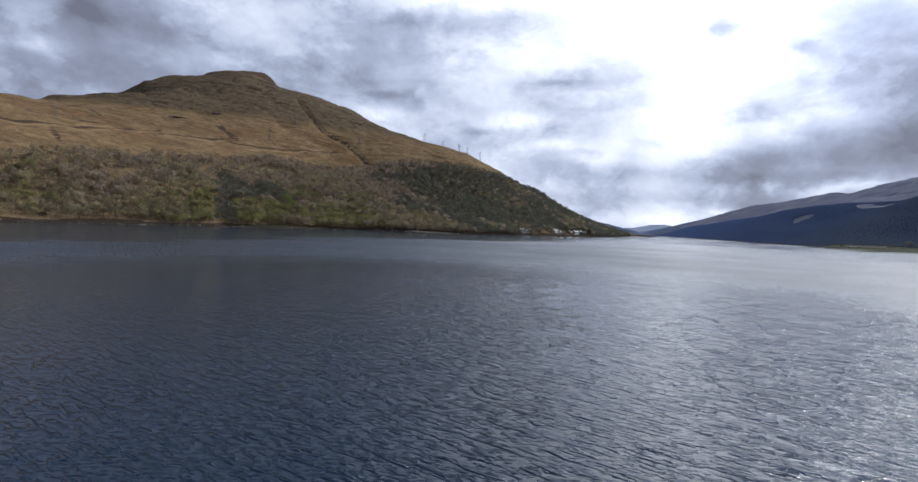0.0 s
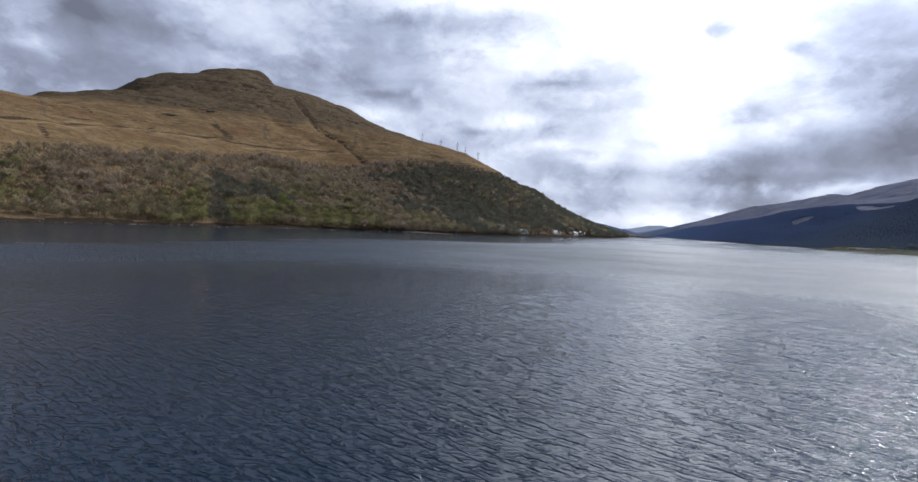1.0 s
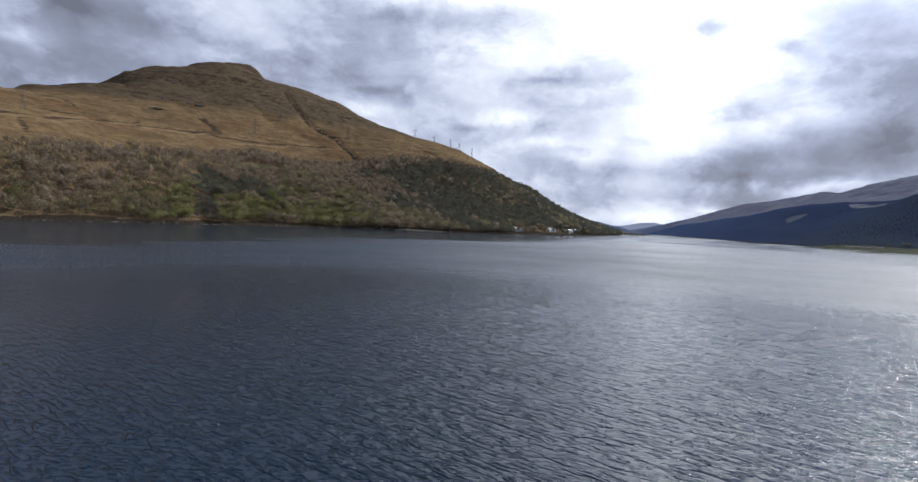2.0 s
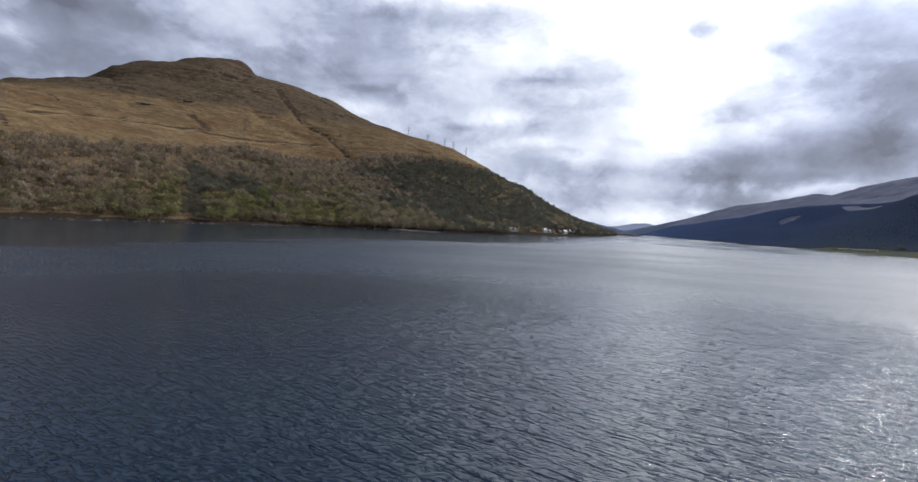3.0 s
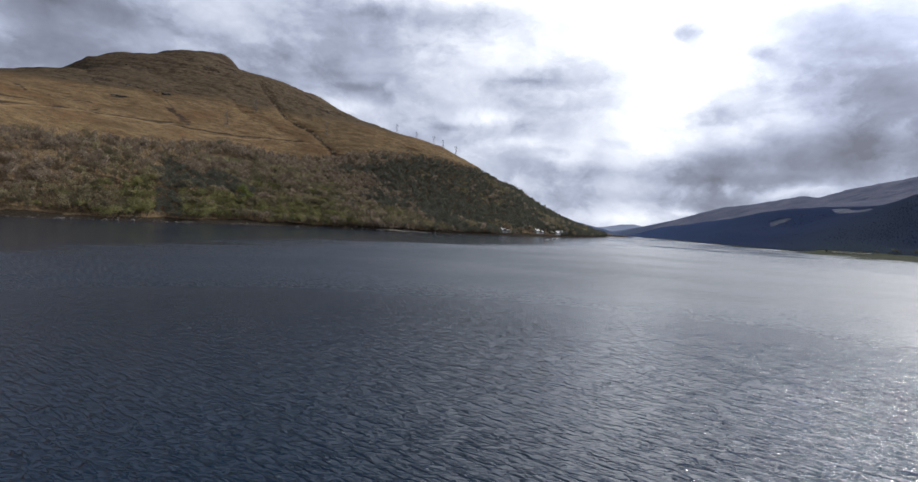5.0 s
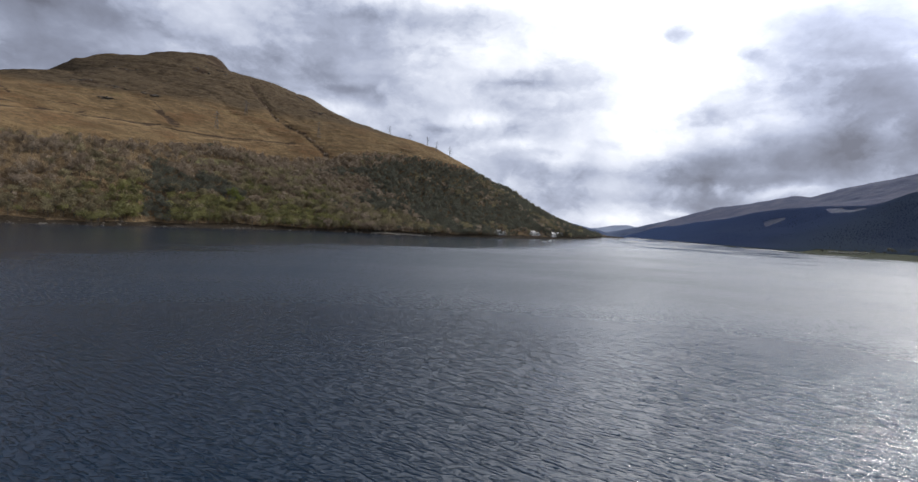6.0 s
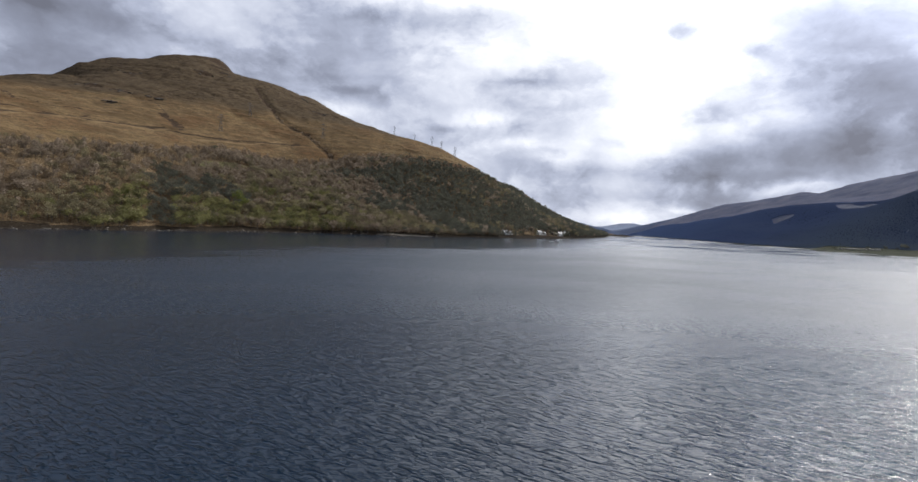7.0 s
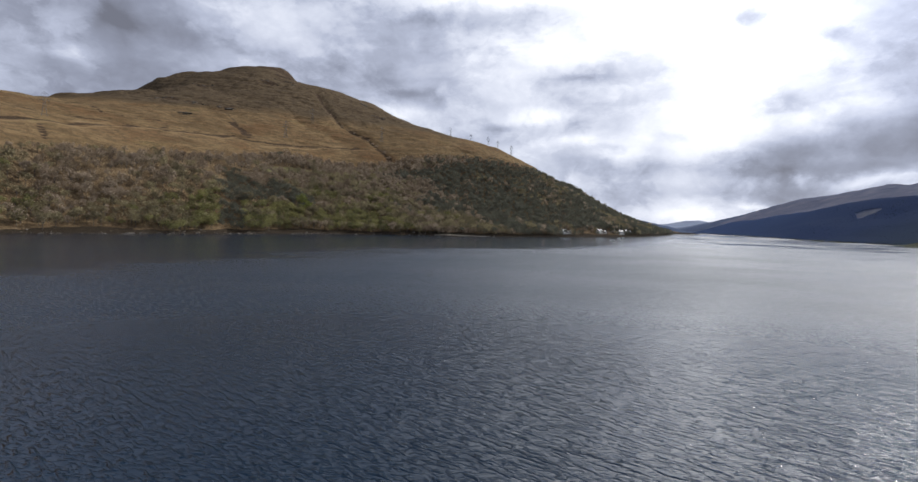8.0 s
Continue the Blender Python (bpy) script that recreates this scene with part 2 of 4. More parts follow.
    pasture = g.ramp(g.noise(at, 0.05, 5, 0.6), [(0.3, (0.034, 0.040, 0.027)), (0.5, (0.052, 0.057, 0.037)), (0.7, (0.085, 0.082, 0.055))])
    beach = g.ramp(g.noise(at, 0.5, 5, 0.7), [(0.3, (0.014, 0.011, 0.008)), (0.52, (0.034, 0.026, 0.018)), (0.66, (0.060, 0.046, 0.030)), (0.8, (0.11, 0.088, 0.06))])
    rough = g.math("MULTIPLY_ADD", g.noise(at, 0.05, 5, 0.65), 0.7, -0.35)
    colour = g.mix(g.smooth(g.math("ADD", attribute(g, "heather"), rough), 0.4, 0.62), grass, heath)
    colour = g.mix(g.smooth(g.math("ADD", attribute(g, "wood"), rough), 0.4, 0.6), colour, floor)
    colour = g.mix(g.smooth(g.math("ADD", attribute(g, "meadow"), rough), 0.4, 0.6), colour, (0.155, 0.15, 0.066))
    colour = g.mix(g.smooth(g.math("ADD", attribute(g, "bracken"), rough), 0.45, 0.65), colour, bracken)
    colour = g.mix(attribute(g, "pasture"), colour, pasture)
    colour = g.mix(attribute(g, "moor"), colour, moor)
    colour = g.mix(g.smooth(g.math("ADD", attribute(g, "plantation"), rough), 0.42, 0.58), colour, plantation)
    colour = g.mix(g.smooth(g.math("ADD", attribute(g, "felled"), rough), 0.4, 0.75), colour, g.ramp(g.noise(at, 0.09, 5, 0.75), [(0.35, (0.075, 0.09, 0.125)), (0.5, (0.105, 0.115, 0.145)), (0.66, (0.17, 0.175, 0.195))]))
    colour = g.mix(g.smooth(g.math("ADD", attribute(g, "beach"), g.math("MULTIPLY", rough, 0.5)), 0.4, 0.6), colour, beach)
    colour = g.mix(g.smooth(g.math("ADD", attribute(g, "shingle"), g.math("MULTIPLY", rough, 0.5)), 0.4, 0.6), colour, (0.17, 0.155, 0.13))
    # haze painted on: pale blue laid over the farthest ground
    colour = g.mix(attribute(g, "painted_haze"), colour, g.ramp(g.noise(at, 0.006, 5, 0.6), [(0.3, (0.17, 0.205, 0.275)), (0.7, (0.22, 0.25, 0.32))]))
    g.plug(bsdf.inputs["Base Color"], colour)
    bsdf.inputs["Roughness"].default_value = 0.95
    bsdf.inputs["Specular IOR Level"].default_value = 0.02
    bumped(g, bsdf, g.math("ADD", fine, g.math("MULTIPLY", streak, 2.0)), 0.9, 2.0)


def soft_normal(g, up):
    """Foliage scatters light between its leaves: their facing leans towards the open sky."""
    own = g.add("ShaderNodeNewGeometry").outputs["Normal"]
    return g.vec("NORMALIZE", g.vec("ADD", g.vec("MULTIPLY", own, (1 - up, 1 - up, 1 - up)), (0, 0, up)))


def leaf_paint(dark, mid, light):
    """Thin leaves or twigs, partly lit through, with a shade of their own for each tree."""
    def paint(g, bsdf):
        pick = g.math("FRACT", g.math("ADD", attribute(g, "tint"), g.add("ShaderNodeObjectInfo").outputs["Random"]))
        speck = g.noise(object_place(g), 0.9, 2, 0.6)
        colour = g.mix(g.math("MULTIPLY", speck, 0.5), g.ramp(pick, [(0.0, dark), (0.5, mid), (1.0, light)]), dark)
        g.plug(bsdf.inputs["Base Color"], colour)
        g.plug(bsdf.inputs["Normal"], soft_normal(g, 0.6))
        bsdf.inputs["Roughness"].default_value = 0.85
        bsdf.inputs["Specular IOR Level"].default_value = 0.1
        return g.add("ShaderNodeMixShader", {0: 0.4, 1: bsdf.outputs[0], 2: g.add("ShaderNodeBsdfTranslucent", {"Color": colour}).outputs[0]}).outputs[0]
    return paint


def plain_paint(dark, light, scale, rough=0.85, metal=0.0, bump=0.02):
    def paint(g, bsdf):
        at = object_place(g)
        n = g.noise(at, scale, 6, 0.65)
        big = g.noise(at, scale * 0.13, 3, 0.5)
        g.plug(bsdf.inputs["Base Color"], g.ramp(g.math("MULTIPLY_ADD", big, 0.5, g.math("MULTIPLY", n, 0.5)), [(0.32, dark), (0.68, light)]))
        bsdf.inputs["Roughness"].default_value, bsdf.inputs["Metallic"].default_value = rough, metal
        bumped(g, bsdf, n, 0.6, bump)
    return paint


WATER = material("loch_water", paint_water)
GROUND = material("hill_ground", paint_ground)
TWIGS = material("bare_twigs", leaf_paint((0.175, 0.132, 0.092), (0.285, 0.222, 0.158), (0.40, 0.325, 0.238)))
OLIVE = material("budding_leaves", leaf_paint((0.150, 0.126, 0.076), (0.248, 0.212, 0.124), (0.350, 0.302, 0.170)))
GREEN = material("fresh_leaves", leaf_paint((0.116, 0.112, 0.050), (0.196, 0.188, 0.076), (0.298, 0.280, 0.108)))
BRIGHT = material("bright_leaves", leaf_paint((0.16, 0.175, 0.05), (0.23, 0.255, 0.07), (0.29, 0.31, 0.09)))
NEEDLES = material("conifer_needles", leaf_paint((0.094, 0.095, 0.072), (0.124, 0.125, 0.092), (0.155, 0.154, 0.112)))


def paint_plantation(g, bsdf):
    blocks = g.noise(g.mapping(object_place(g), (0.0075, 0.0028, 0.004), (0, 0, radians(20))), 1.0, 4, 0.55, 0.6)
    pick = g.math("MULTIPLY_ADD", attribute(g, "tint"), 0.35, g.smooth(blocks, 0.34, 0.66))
    # the spruce blues carry distance haze in the base colour
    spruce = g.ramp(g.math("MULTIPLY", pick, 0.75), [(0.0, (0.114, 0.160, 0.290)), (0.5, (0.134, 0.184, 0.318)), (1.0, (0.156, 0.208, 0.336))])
    # browner wood on the nearer slope, with less haze blue in its colour
    near_wood = g.ramp(g.math("MULTIPLY", pick, 0.75), [(0.0, (0.136, 0.172, 0.238)), (0.5, (0.160, 0.198, 0.250)), (1.0, (0.182, 0.222, 0.250))])
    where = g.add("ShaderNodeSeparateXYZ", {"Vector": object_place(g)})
    # haze painted in: the base colour turns bluer on the farthest slopes
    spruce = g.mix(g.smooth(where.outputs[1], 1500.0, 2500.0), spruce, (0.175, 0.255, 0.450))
    g.plug(bsdf.inputs["Base Color"], g.mix(g.smooth(g.math("MULTIPLY_ADD", blocks, 500.0, where.outputs[1]), 1400.0, 1800.0), near_wood, spruce))
    g.plug(bsdf.inputs["Normal"], soft_normal(g, 1.0))
    bsdf.inputs["Roughness"].default_value = 0.9
    bsdf.inputs["Specular IOR Level"].default_value = 0.05


HAZY_NEEDLES = material("hazy_needles", paint_plantation)
BARK = material("bark", plain_paint((0.05, 0.042, 0.034), (0.16, 0.14, 0.12), 3.0))
STONE = material("shore_stone", plain_paint((0.035, 0.029, 0.023), (0.26, 0.22, 0.17), 0.35, bump=0.05))
RENDER_WHITE = material("white_harling", plain_paint((0.62, 0.61, 0.57), (0.80, 0.79, 0.76), 2.0))
SLATE = material("roof_slate", plain_paint((0.045, 0.048, 0.055), (0.10, 0.105, 0.115), 2.5, 0.6))
DARK_WOOD = material("dark_stained_wood", plain_paint((0.03, 0.022, 0.016), (0.08, 0.06, 0.045), 3.0))
STEEL = material("galvanised_steel", plain_paint((0.10, 0.10, 0.105), (0.17, 0.17, 0.175), 2.0, 0.7, 0.3))


def paint_glass(g, bsdf):
    bsdf.inputs["Base Color"].default_value = (0.02, 0.025, 0.03, 1)
    bsdf.inputs["Roughness"].default_value = 0.08


PANE = material("window_glass", paint_glass)


# ---- terrain plan: shorelines and crest lines, in metres ----
SHORE_WEST = [(-700, -6000), (-560, -1800), (-470, -400), (-440, 150), (-415, 420), (-396, 508), (-368, 524), (-337, 568), (-310, 602), (-280, 644), (-246, 690), (-192, 748), (-120, 812), (-61, 820), (13, 868), (116, 978), (253, 1130), (400, 1360), (540, 1640), (622, 1810), (590, 1950), (560, 2300), (680, 2800), (950, 3050)]
SHORE_EAST = [(1010, 3050), (1060, 2800), (1010, 2450), (990, 2150), (925, 1850), (885, 1652), (865, 1470), (848, 1324), (834, 1205), (815, 1100), (790, 1010), (785, 930), (800, 850), (850, 700), (900, 500), (900, 0), (850, -900), (700, -2200), (600, -6000)]
BANK_WEST = [(-432, 440, 4), (-420, 520, 5), (-405, 572, 5), (-376, 612, 5), (-322, 640, 4), (-288, 690, 4), (-250, 740, 4), (-190, 796, 4)]
CREST_WEST = [(-1500, -6000, 300), (-1250, -800, 280), (-1080, 300, 250), (-1000, 800, 240), (-939, 1088, 201), (-904, 1185, 263), (-879, 1329, 308), (-867, 1409, 305), (-871, 1477, 376), (-864, 1575, 411), (-832, 1683, 429), (-818, 1712, 469), (-745, 1855, 494), (-685, 1879, 516), (-652, 1872, 493), (-626, 1862, 462), (-605, 1854, 424), (-536, 1823, 335), (-460, 1792, 383), (-323, 1721, 361), (-270, 1679, 323), (-149, 1613, 271)]
CREST_SPUR = [(19, 1548, 232), (134, 1490, 174), (169, 1516, 126), (243, 1575, 128), (295, 1626, 85), (380, 1689, 64), (451, 1752, 40), (523, 1804, 22), (600, 2050, 35), (600, 2500, 60)]
BENCH = [(-497, 611, 79), (-500, 688, 92), (-472, 747, 96), (-443, 825, 104), (-401, 914, 111), (-354, 1041, 134), (-306, 1099, 129), (-229, 1168, 133), (-165, 1229, 154), (-66, 1278, 165), (-13, 1298, 164), (70, 1355, 169)]
CREST_FOREST = [(1200, 1279, 158), (1192, 1333, 142), (1181, 1388, 121), (1171, 1432, 110), (1160, 1502, 114), (1161, 1620, 120), (1163, 1728, 117), (1164, 1851, 107), (1161, 2022, 87), (1145, 2206, 72), (1129, 2314, 62)]
CREST_EAST = [(1700, -4000, 380), (1900, 0, 380), (2050, 1200, 360), (1910, 1960, 312), (1874, 2088, 290), (1835, 2183, 270), (1814, 2233, 260), (1803, 2264, 238), (1787, 2310, 221), (1771, 2344, 230), (1753, 2375, 238), (1734, 2406, 241), (1717, 2440, 233), (1691, 2483, 220), (1631, 2568, 199), (1561, 2699, 178), (1480, 2833, 138), (1382, 2964, 94), (1308, 3184, 46), (1280, 3500, 22)]
CREST_HEAD = [(900, 4150, 30), (1257, 4099, 24), (1354, 4067, 41), (1449, 4033, 60), (1523, 4005, 78), (1613, 3968, 84), (1684, 3937, 70), (1770, 3897, 56)]


def densify(line, step):
    """Points along a line at even steps."""
    line = np.array(line, float)
    out = [line[:1]]
    for a, b in zip(line[:-1], line[1:]):
        n = max(1, int(np.linalg.norm((b - a)[:2]) / step))
        out.append(a + (b - a) * (np.arange(1, n + 1) / n)[:, None])
    return np.concatenate(out)


def level_points(line, step, z):
    p = densify(line, step)
    return np.column_stack([p[:, :2], np.full(len(p), float(z))])


def shifted(line, dx, dy, fall):
    p = np.array(line, float)
    return p * (1, 1, fall) + (dx, dy, 0)


def near_only(p, south=-2500):
    return p[p[:, 1] > south]


# slopes behind the planted ridge, the flat by the far shore, the bed of the loch and the land beyond
FAR_VALLEY = [(1520, 1450, 180), (1450, 1650, 160), (1500, 1850, 172), (1480, 2050, 160), (1400, 2250, 125), (1330, 2450, 98)]
FAR_FLAT = [(870, 1010, 5), (880, 930, 6), (910, 1090, 8), (950, 1000, 12), (900, 820, 10), (1000, 900, 22)]
LOCH_BED = [(250, 100, -22), (200, 500, -22), (350, 850, -20), (520, 1150, -20), (700, 1550, -20), (800, 1900, -20), (830, 2400, -20), (850, 2800, -12), (250, -900, -22), (200, -2400, -20)]
OUTLYING = [(-3500, 0, 350), (-3500, 3500, 400), (-300, 3800, 300), (5500, 4500, 350), (5500, 0, 420), (1000, 5500, 20), (-5500, 6000, 300), (5500, 6000, 300), (0, -6000, 60)]

CONTROL = np.concatenate([
    near_only(level_points(SHORE_WEST, 60, 0)), near_only(level_points(SHORE_EAST, 90, 0)),
    near_only(densify(CREST_WEST, 70)), densify(CREST_SPUR, 70), densify(BENCH, 90), densify(BANK_WEST, 40), densify(CREST_FOREST, 110), near_only(densify(CREST_EAST, 60)), densify(CREST_HEAD, 60),
    shifted(CREST_WEST[3:], -380, 320, 0.72), shifted(CREST_SPUR, 30, 420, 0.6), shifted(CREST_EAST[3:-3], 500, 400, 0.7),
    np.array(FAR_VALLEY + FAR_FLAT + LOCH_BED + OUTLYING, float),
])


def solve_terrain(p):
    """Weights of a smooth sheet through the control points."""
    n = len(p)
    a = np.zeros((n + 3, n + 3))
    a[:n, :n] = np.linalg.norm(p[:, None, :2] - p[None, :, :2], axis=2) / 1000
    a[:n, n], a[:n, n + 1:] = 1, p[:, :2] / 1000
    a[n:, :n] = a[:n, n:].T
    a[np.arange(n), np.arange(n)] -= 1e-6
    return np.linalg.solve(a, np.concatenate([p[:, 2], np.zeros(3)]))


WEIGHTS = solve_terrain(CONTROL)


def lattice(ix, iy, seed):
    h = np.sin(ix * 127.1 + iy * 311.7 + seed * 74.7) * 43758.5453
    return h - np.floor(h)


def value_noise(x, y, seed):
    ix, iy = np.floor(x), np.floor(y)
    fx, fy = x - ix, y - iy
    fx, fy = fx * fx * (3 - 2 * fx), fy * fy * (3 - 2 * fy)
    a = lattice(ix, iy, seed) * (1 - fx) + lattice(ix + 1, iy, seed) * fx
    b = lattice(ix, iy + 1, seed) * (1 - fx) + lattice(ix + 1, iy + 1, seed) * fx
    return a * (1 - fy) + b * fy - 0.5


def fbm(x, y, size, octaves, seed):
    total = 0
    for k in range(octaves):
        total = total + value_noise(x / size * 2 ** k + 13.7 * k, y / size * 2 ** k + 7.3 * k, seed + k) / 1.9 ** k
    return total


def line_distance(x, y, line):
    """Distance from points to a polyline in plan."""
    best = np.full(np.shape(x), 1e9)
    for (ax, ay), (bx, by) in zip([p[:2] for p in line[:-1]], [p[:2] for p in line[1:]]):
        dx, dy = bx - ax, by - ay
        t = np.clip(((x - ax) * dx + (y - ay) * dy) / (dx * dx + dy * dy), 0, 1)
        best = np.minimum(best, np.hypot(x - ax - t * dx, y - ay - t * dy))
    return best


def smoothstep(v, lo, hi):
    t = np.clip((v - lo) / (hi - lo), 0, 1)
    return t * t * (3 - 2 * t)


GULLY = [(-455, 1510), (-441, 1480), (-392, 1394), (-343, 1320), (-309, 1290), (-271, 1269), (-246, 1248), (-213, 1212), (-190, 1170)]
STALKERS_PATH = [(-600, 690), (-585, 707), (-578, 739), (-572, 775), (-572, 830), (-560, 880), (-549, 899), (-532, 929), (-515, 971), (-487, 1000), (-466, 1049)]
FOLD = [(-565, 735), (-543, 714), (-525, 699)]
NICK = [(-501, 1112), (-477, 1095), (-452, 1064)]
RIDGE_BURN = [(-659, 958), (-616, 912), (-608, 952)]
TRACK = [(-640, 790), (-590, 858), (-574, 889), (-545, 909), (-541, 971), (-502, 1003), (-469, 1046), (-431, 1038), (-379, 1089), (-333, 1154), (-271, 1215)]
HILL_BURN = [(-575, 1230), (-557, 1179), (-520, 1150), (-485, 1110), (-451, 1084), (-435, 1050)]
UPPER_BURN = [(-665, 890), (-634, 916), (-610, 929), (-595, 954), (-570, 1000)]
DARK_GLEN = [(-290, 672), (-298, 688), (-329, 753), (-345, 800), (-375, 850)]
# line, depth, half width
BURNS = [(GULLY, 6.0, 6.5), (TRACK, 1.6, 4.5), (HILL_BURN, 1.2, 4.5), (UPPER_BURN, 1.2, 4.5), (DARK_GLEN, 4.0, 12.0), (STALKERS_PATH, 1.8, 6.0), (FOLD, 2.0, 6.0), (NICK, 2.0, 6.0), (RIDGE_BURN, 1.6, 6.0)]


def base_height(x, y):
    z = np.zeros(len(x))
    for k in range(0, len(x), 20000):
        c = slice(k, k + 20000)
        d = np.hypot(x[c, None] - CONTROL[None, :, 0], y[c, None] - CONTROL[None, :, 1]) / 1000
        z[c] = d @ WEIGHTS[:-3] + WEIGHTS[-3] + (x[c] * WEIGHTS[-2] + y[c] * WEIGHTS[-1]) / 1000
    return z


def height(x, y):
    x, y = np.asarray(x, float), np.asarray(y, float)
    z = base_height(x, y)
    lift = smoothstep(z, 3, 60)
    z = z + lift * (fbm(x, y, 170, 3, 3) * 7 + fbm(x, y, 38, 3, 11) * 3.0)
    z = z + lift * np.minimum(0, np.abs(fbm(x + y * 0.4, y - x * 0.2, 120, 3, 21)) * 40 - 4.0) * smoothstep(z, 110, 220)
    # ledges and terraces that follow the slope
    moor = smoothstep(z, 115, 190) * lift * (x < 600)
    z = z + moor * (1.7 * np.sin(6.283 * (z / 15 + fbm(x, y, 260, 3, 25) * 2.4)) * smoothstep(fbm(x, y, 90, 2, 27), -0.2, 0.3) + fbm(x, y, 60, 3, 29) * 4.0)
    # uneven shore on the near side, side valleys on the far one
    z = z + fbm(x, y, 32, 3, 9) * 2.2 * np.exp(-(z / 4) ** 2) * (x < 300)
    crest = np.array(CREST_FOREST)
    before = np.interp(y, crest[:, 1], crest[:, 0]) - x
    z = z + fbm(x, y - 0.6 * x, 240, 3, 77) * 26 * smoothstep(before, 40, 150) * smoothstep(z, 4, 50) * (x > 700)
    z = z + fbm(x, y, 95, 3, 83) * 5 * smoothstep(z, 60, 130) * (x > 1250)
    for line, depth, wide in BURNS:
        z = z - depth * np.exp(-(line_distance(x, y, line) / wide) ** 2)
    return z


# ---- terrain mesh ----
def steps(*spans):
    out = [np.arange(a, b, s) for a, b, s in spans]
    return np.concatenate(out + [np.array([spans[-1][1]])])


def east(x, y):
    """Whether a place lies on the far side of the loch."""
    return x > np.interp(y, (-6000, 0, 500, 800, 1150, 1550, 1900, 2800, 3500), (250, 250, 300, 350, 520, 700, 800, 850, 950))


def wood_top(x):
    w = np.array(BENCH)
    top = np.interp(x, np.append(w[:, 0], (140, 185, 215)), np.append(w[:, 2], (164, 168, 300))) - 14 * smoothstep(x, 0, 110)
    return np.where(x > 210, 400.0, top)


def sheet(name, x, y, z, mat):
    """A grid mesh over the given rows and columns."""
    nx, ny = len(x), len(y)
    gx, gy = np.meshgrid(x, y)
    me = bpy.data.meshes.new(name)
    i = (np.arange(nx - 1)[None, :] + np.arange(ny - 1)[:, None] * nx).ravel()
    quads = np.column_stack([i, i + 1, i + nx + 1, i + nx])
    fill(me, np.column_stack([gx.ravel(), gy.ravel(), z]), quads)
    me.materials.append(mat)
    return new(name, me)


def fill(me, verts, quads, smooth=True):
    n = len(quads)
    me.vertices.add(len(verts))
    me.vertices.foreach_set("co", np.ascontiguousarray(verts, dtype=np.float32).ravel())
    me.loops.add(n * 4)
    me.loops.foreach_set("vertex_index", np.ascontiguousarray(quads, dtype=np.int32).ravel())
    me.polygons.add(n)
    me.polygons.foreach_set("loop_start", np.arange(0, n * 4, 4, dtype=np.int32))
    me.polygons.foreach_set("use_smooth", np.full(n, smooth))
    me.update(calc_edges=True)
    me.validate()


def give(me, name, values):
    me.attributes.new(name, "FLOAT", "POINT").data.foreach_set("value", np.ascontiguousarray(values, dtype=np.float32))


GX = steps((-6000, -2000, 400), (-2000, -1000, 60), (-1000, 640, 7), (640, 2000, 14), (2000, 6000, 250))
GY = steps((-6000, -1500, 500), (-1500, 300, 90), (300, 480, 20), (480, 1900, 7), (1900, 3700, 20), (3700, 4300, 30), (4300, 6000, 200))
mx, my = [v.ravel() for v in np.meshgrid(GX, GY)]
mz = height(mx, my)
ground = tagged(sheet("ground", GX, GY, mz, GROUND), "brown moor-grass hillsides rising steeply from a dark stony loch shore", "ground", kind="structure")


def wood_amount(x, y, z):
    """How much woodland grows at a place."""
    return smoothstep(wood_top(x) + 4 + fbm(x, y, 120, 4, 31) * 24 - z - 9, -8, 8) * ~east(x, y)


def beyond_forest(x, y):
    """How far a place on the far side lies behind the crest of the planted ridge."""
    c = np.array(CREST_FOREST)
    return x - np.interp(y, c[:, 1], c[:, 0]) - 30


far_side = east(mx, my)


def felled_amount(x, y):
    """Felled patches in the planted forest."""
    return np.exp(-(((x - 1200) / 32) ** 2 + ((y - 1470) / 85) ** 2)) + np.exp(-(((x - 1085) / 25) ** 2 + ((y - 1600) / 50) ** 2))


felled = felled_amount(mx, my)
planted = far_side * smoothstep(-beyond_forest(mx, my) + fbm(mx, my, 250, 4, 41) * 150, -40, 40) * np.where(my > 1180, smoothstep(mz, 0, 2), smoothstep(mz, 9, 22)) * (1 - np.clip(felled * 1.3, 0, 1))
give(ground.data, "wood", wood_amount(mx, my, mz))
# plantation blue also covers other far land, as painted haze
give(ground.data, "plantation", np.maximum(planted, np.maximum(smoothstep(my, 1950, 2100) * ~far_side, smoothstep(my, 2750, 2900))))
# mask for the painted haze, growing with distance up the loch
give(ground.data, "painted_haze", smoothstep(my, 2950, 3250))
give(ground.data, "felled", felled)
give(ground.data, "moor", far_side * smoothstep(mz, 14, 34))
MEADOW = [(-351, 919), (-337, 942), (-320, 961)]
give(ground.data, "pasture", far_side * smoothstep(-mz, -28, -16))
give(ground.data, "meadow", np.exp(-(line_distance(mx, my, MEADOW) / 13) ** 2))
give(ground.data, "beach", smoothstep(-mz + 3.4 * fbm(mx, my, 30, 3, 47) + 1.2 * smoothstep(mx, -340, -290), -4.6, -2.8) * np.where(far_side, 0.2, 1.0))
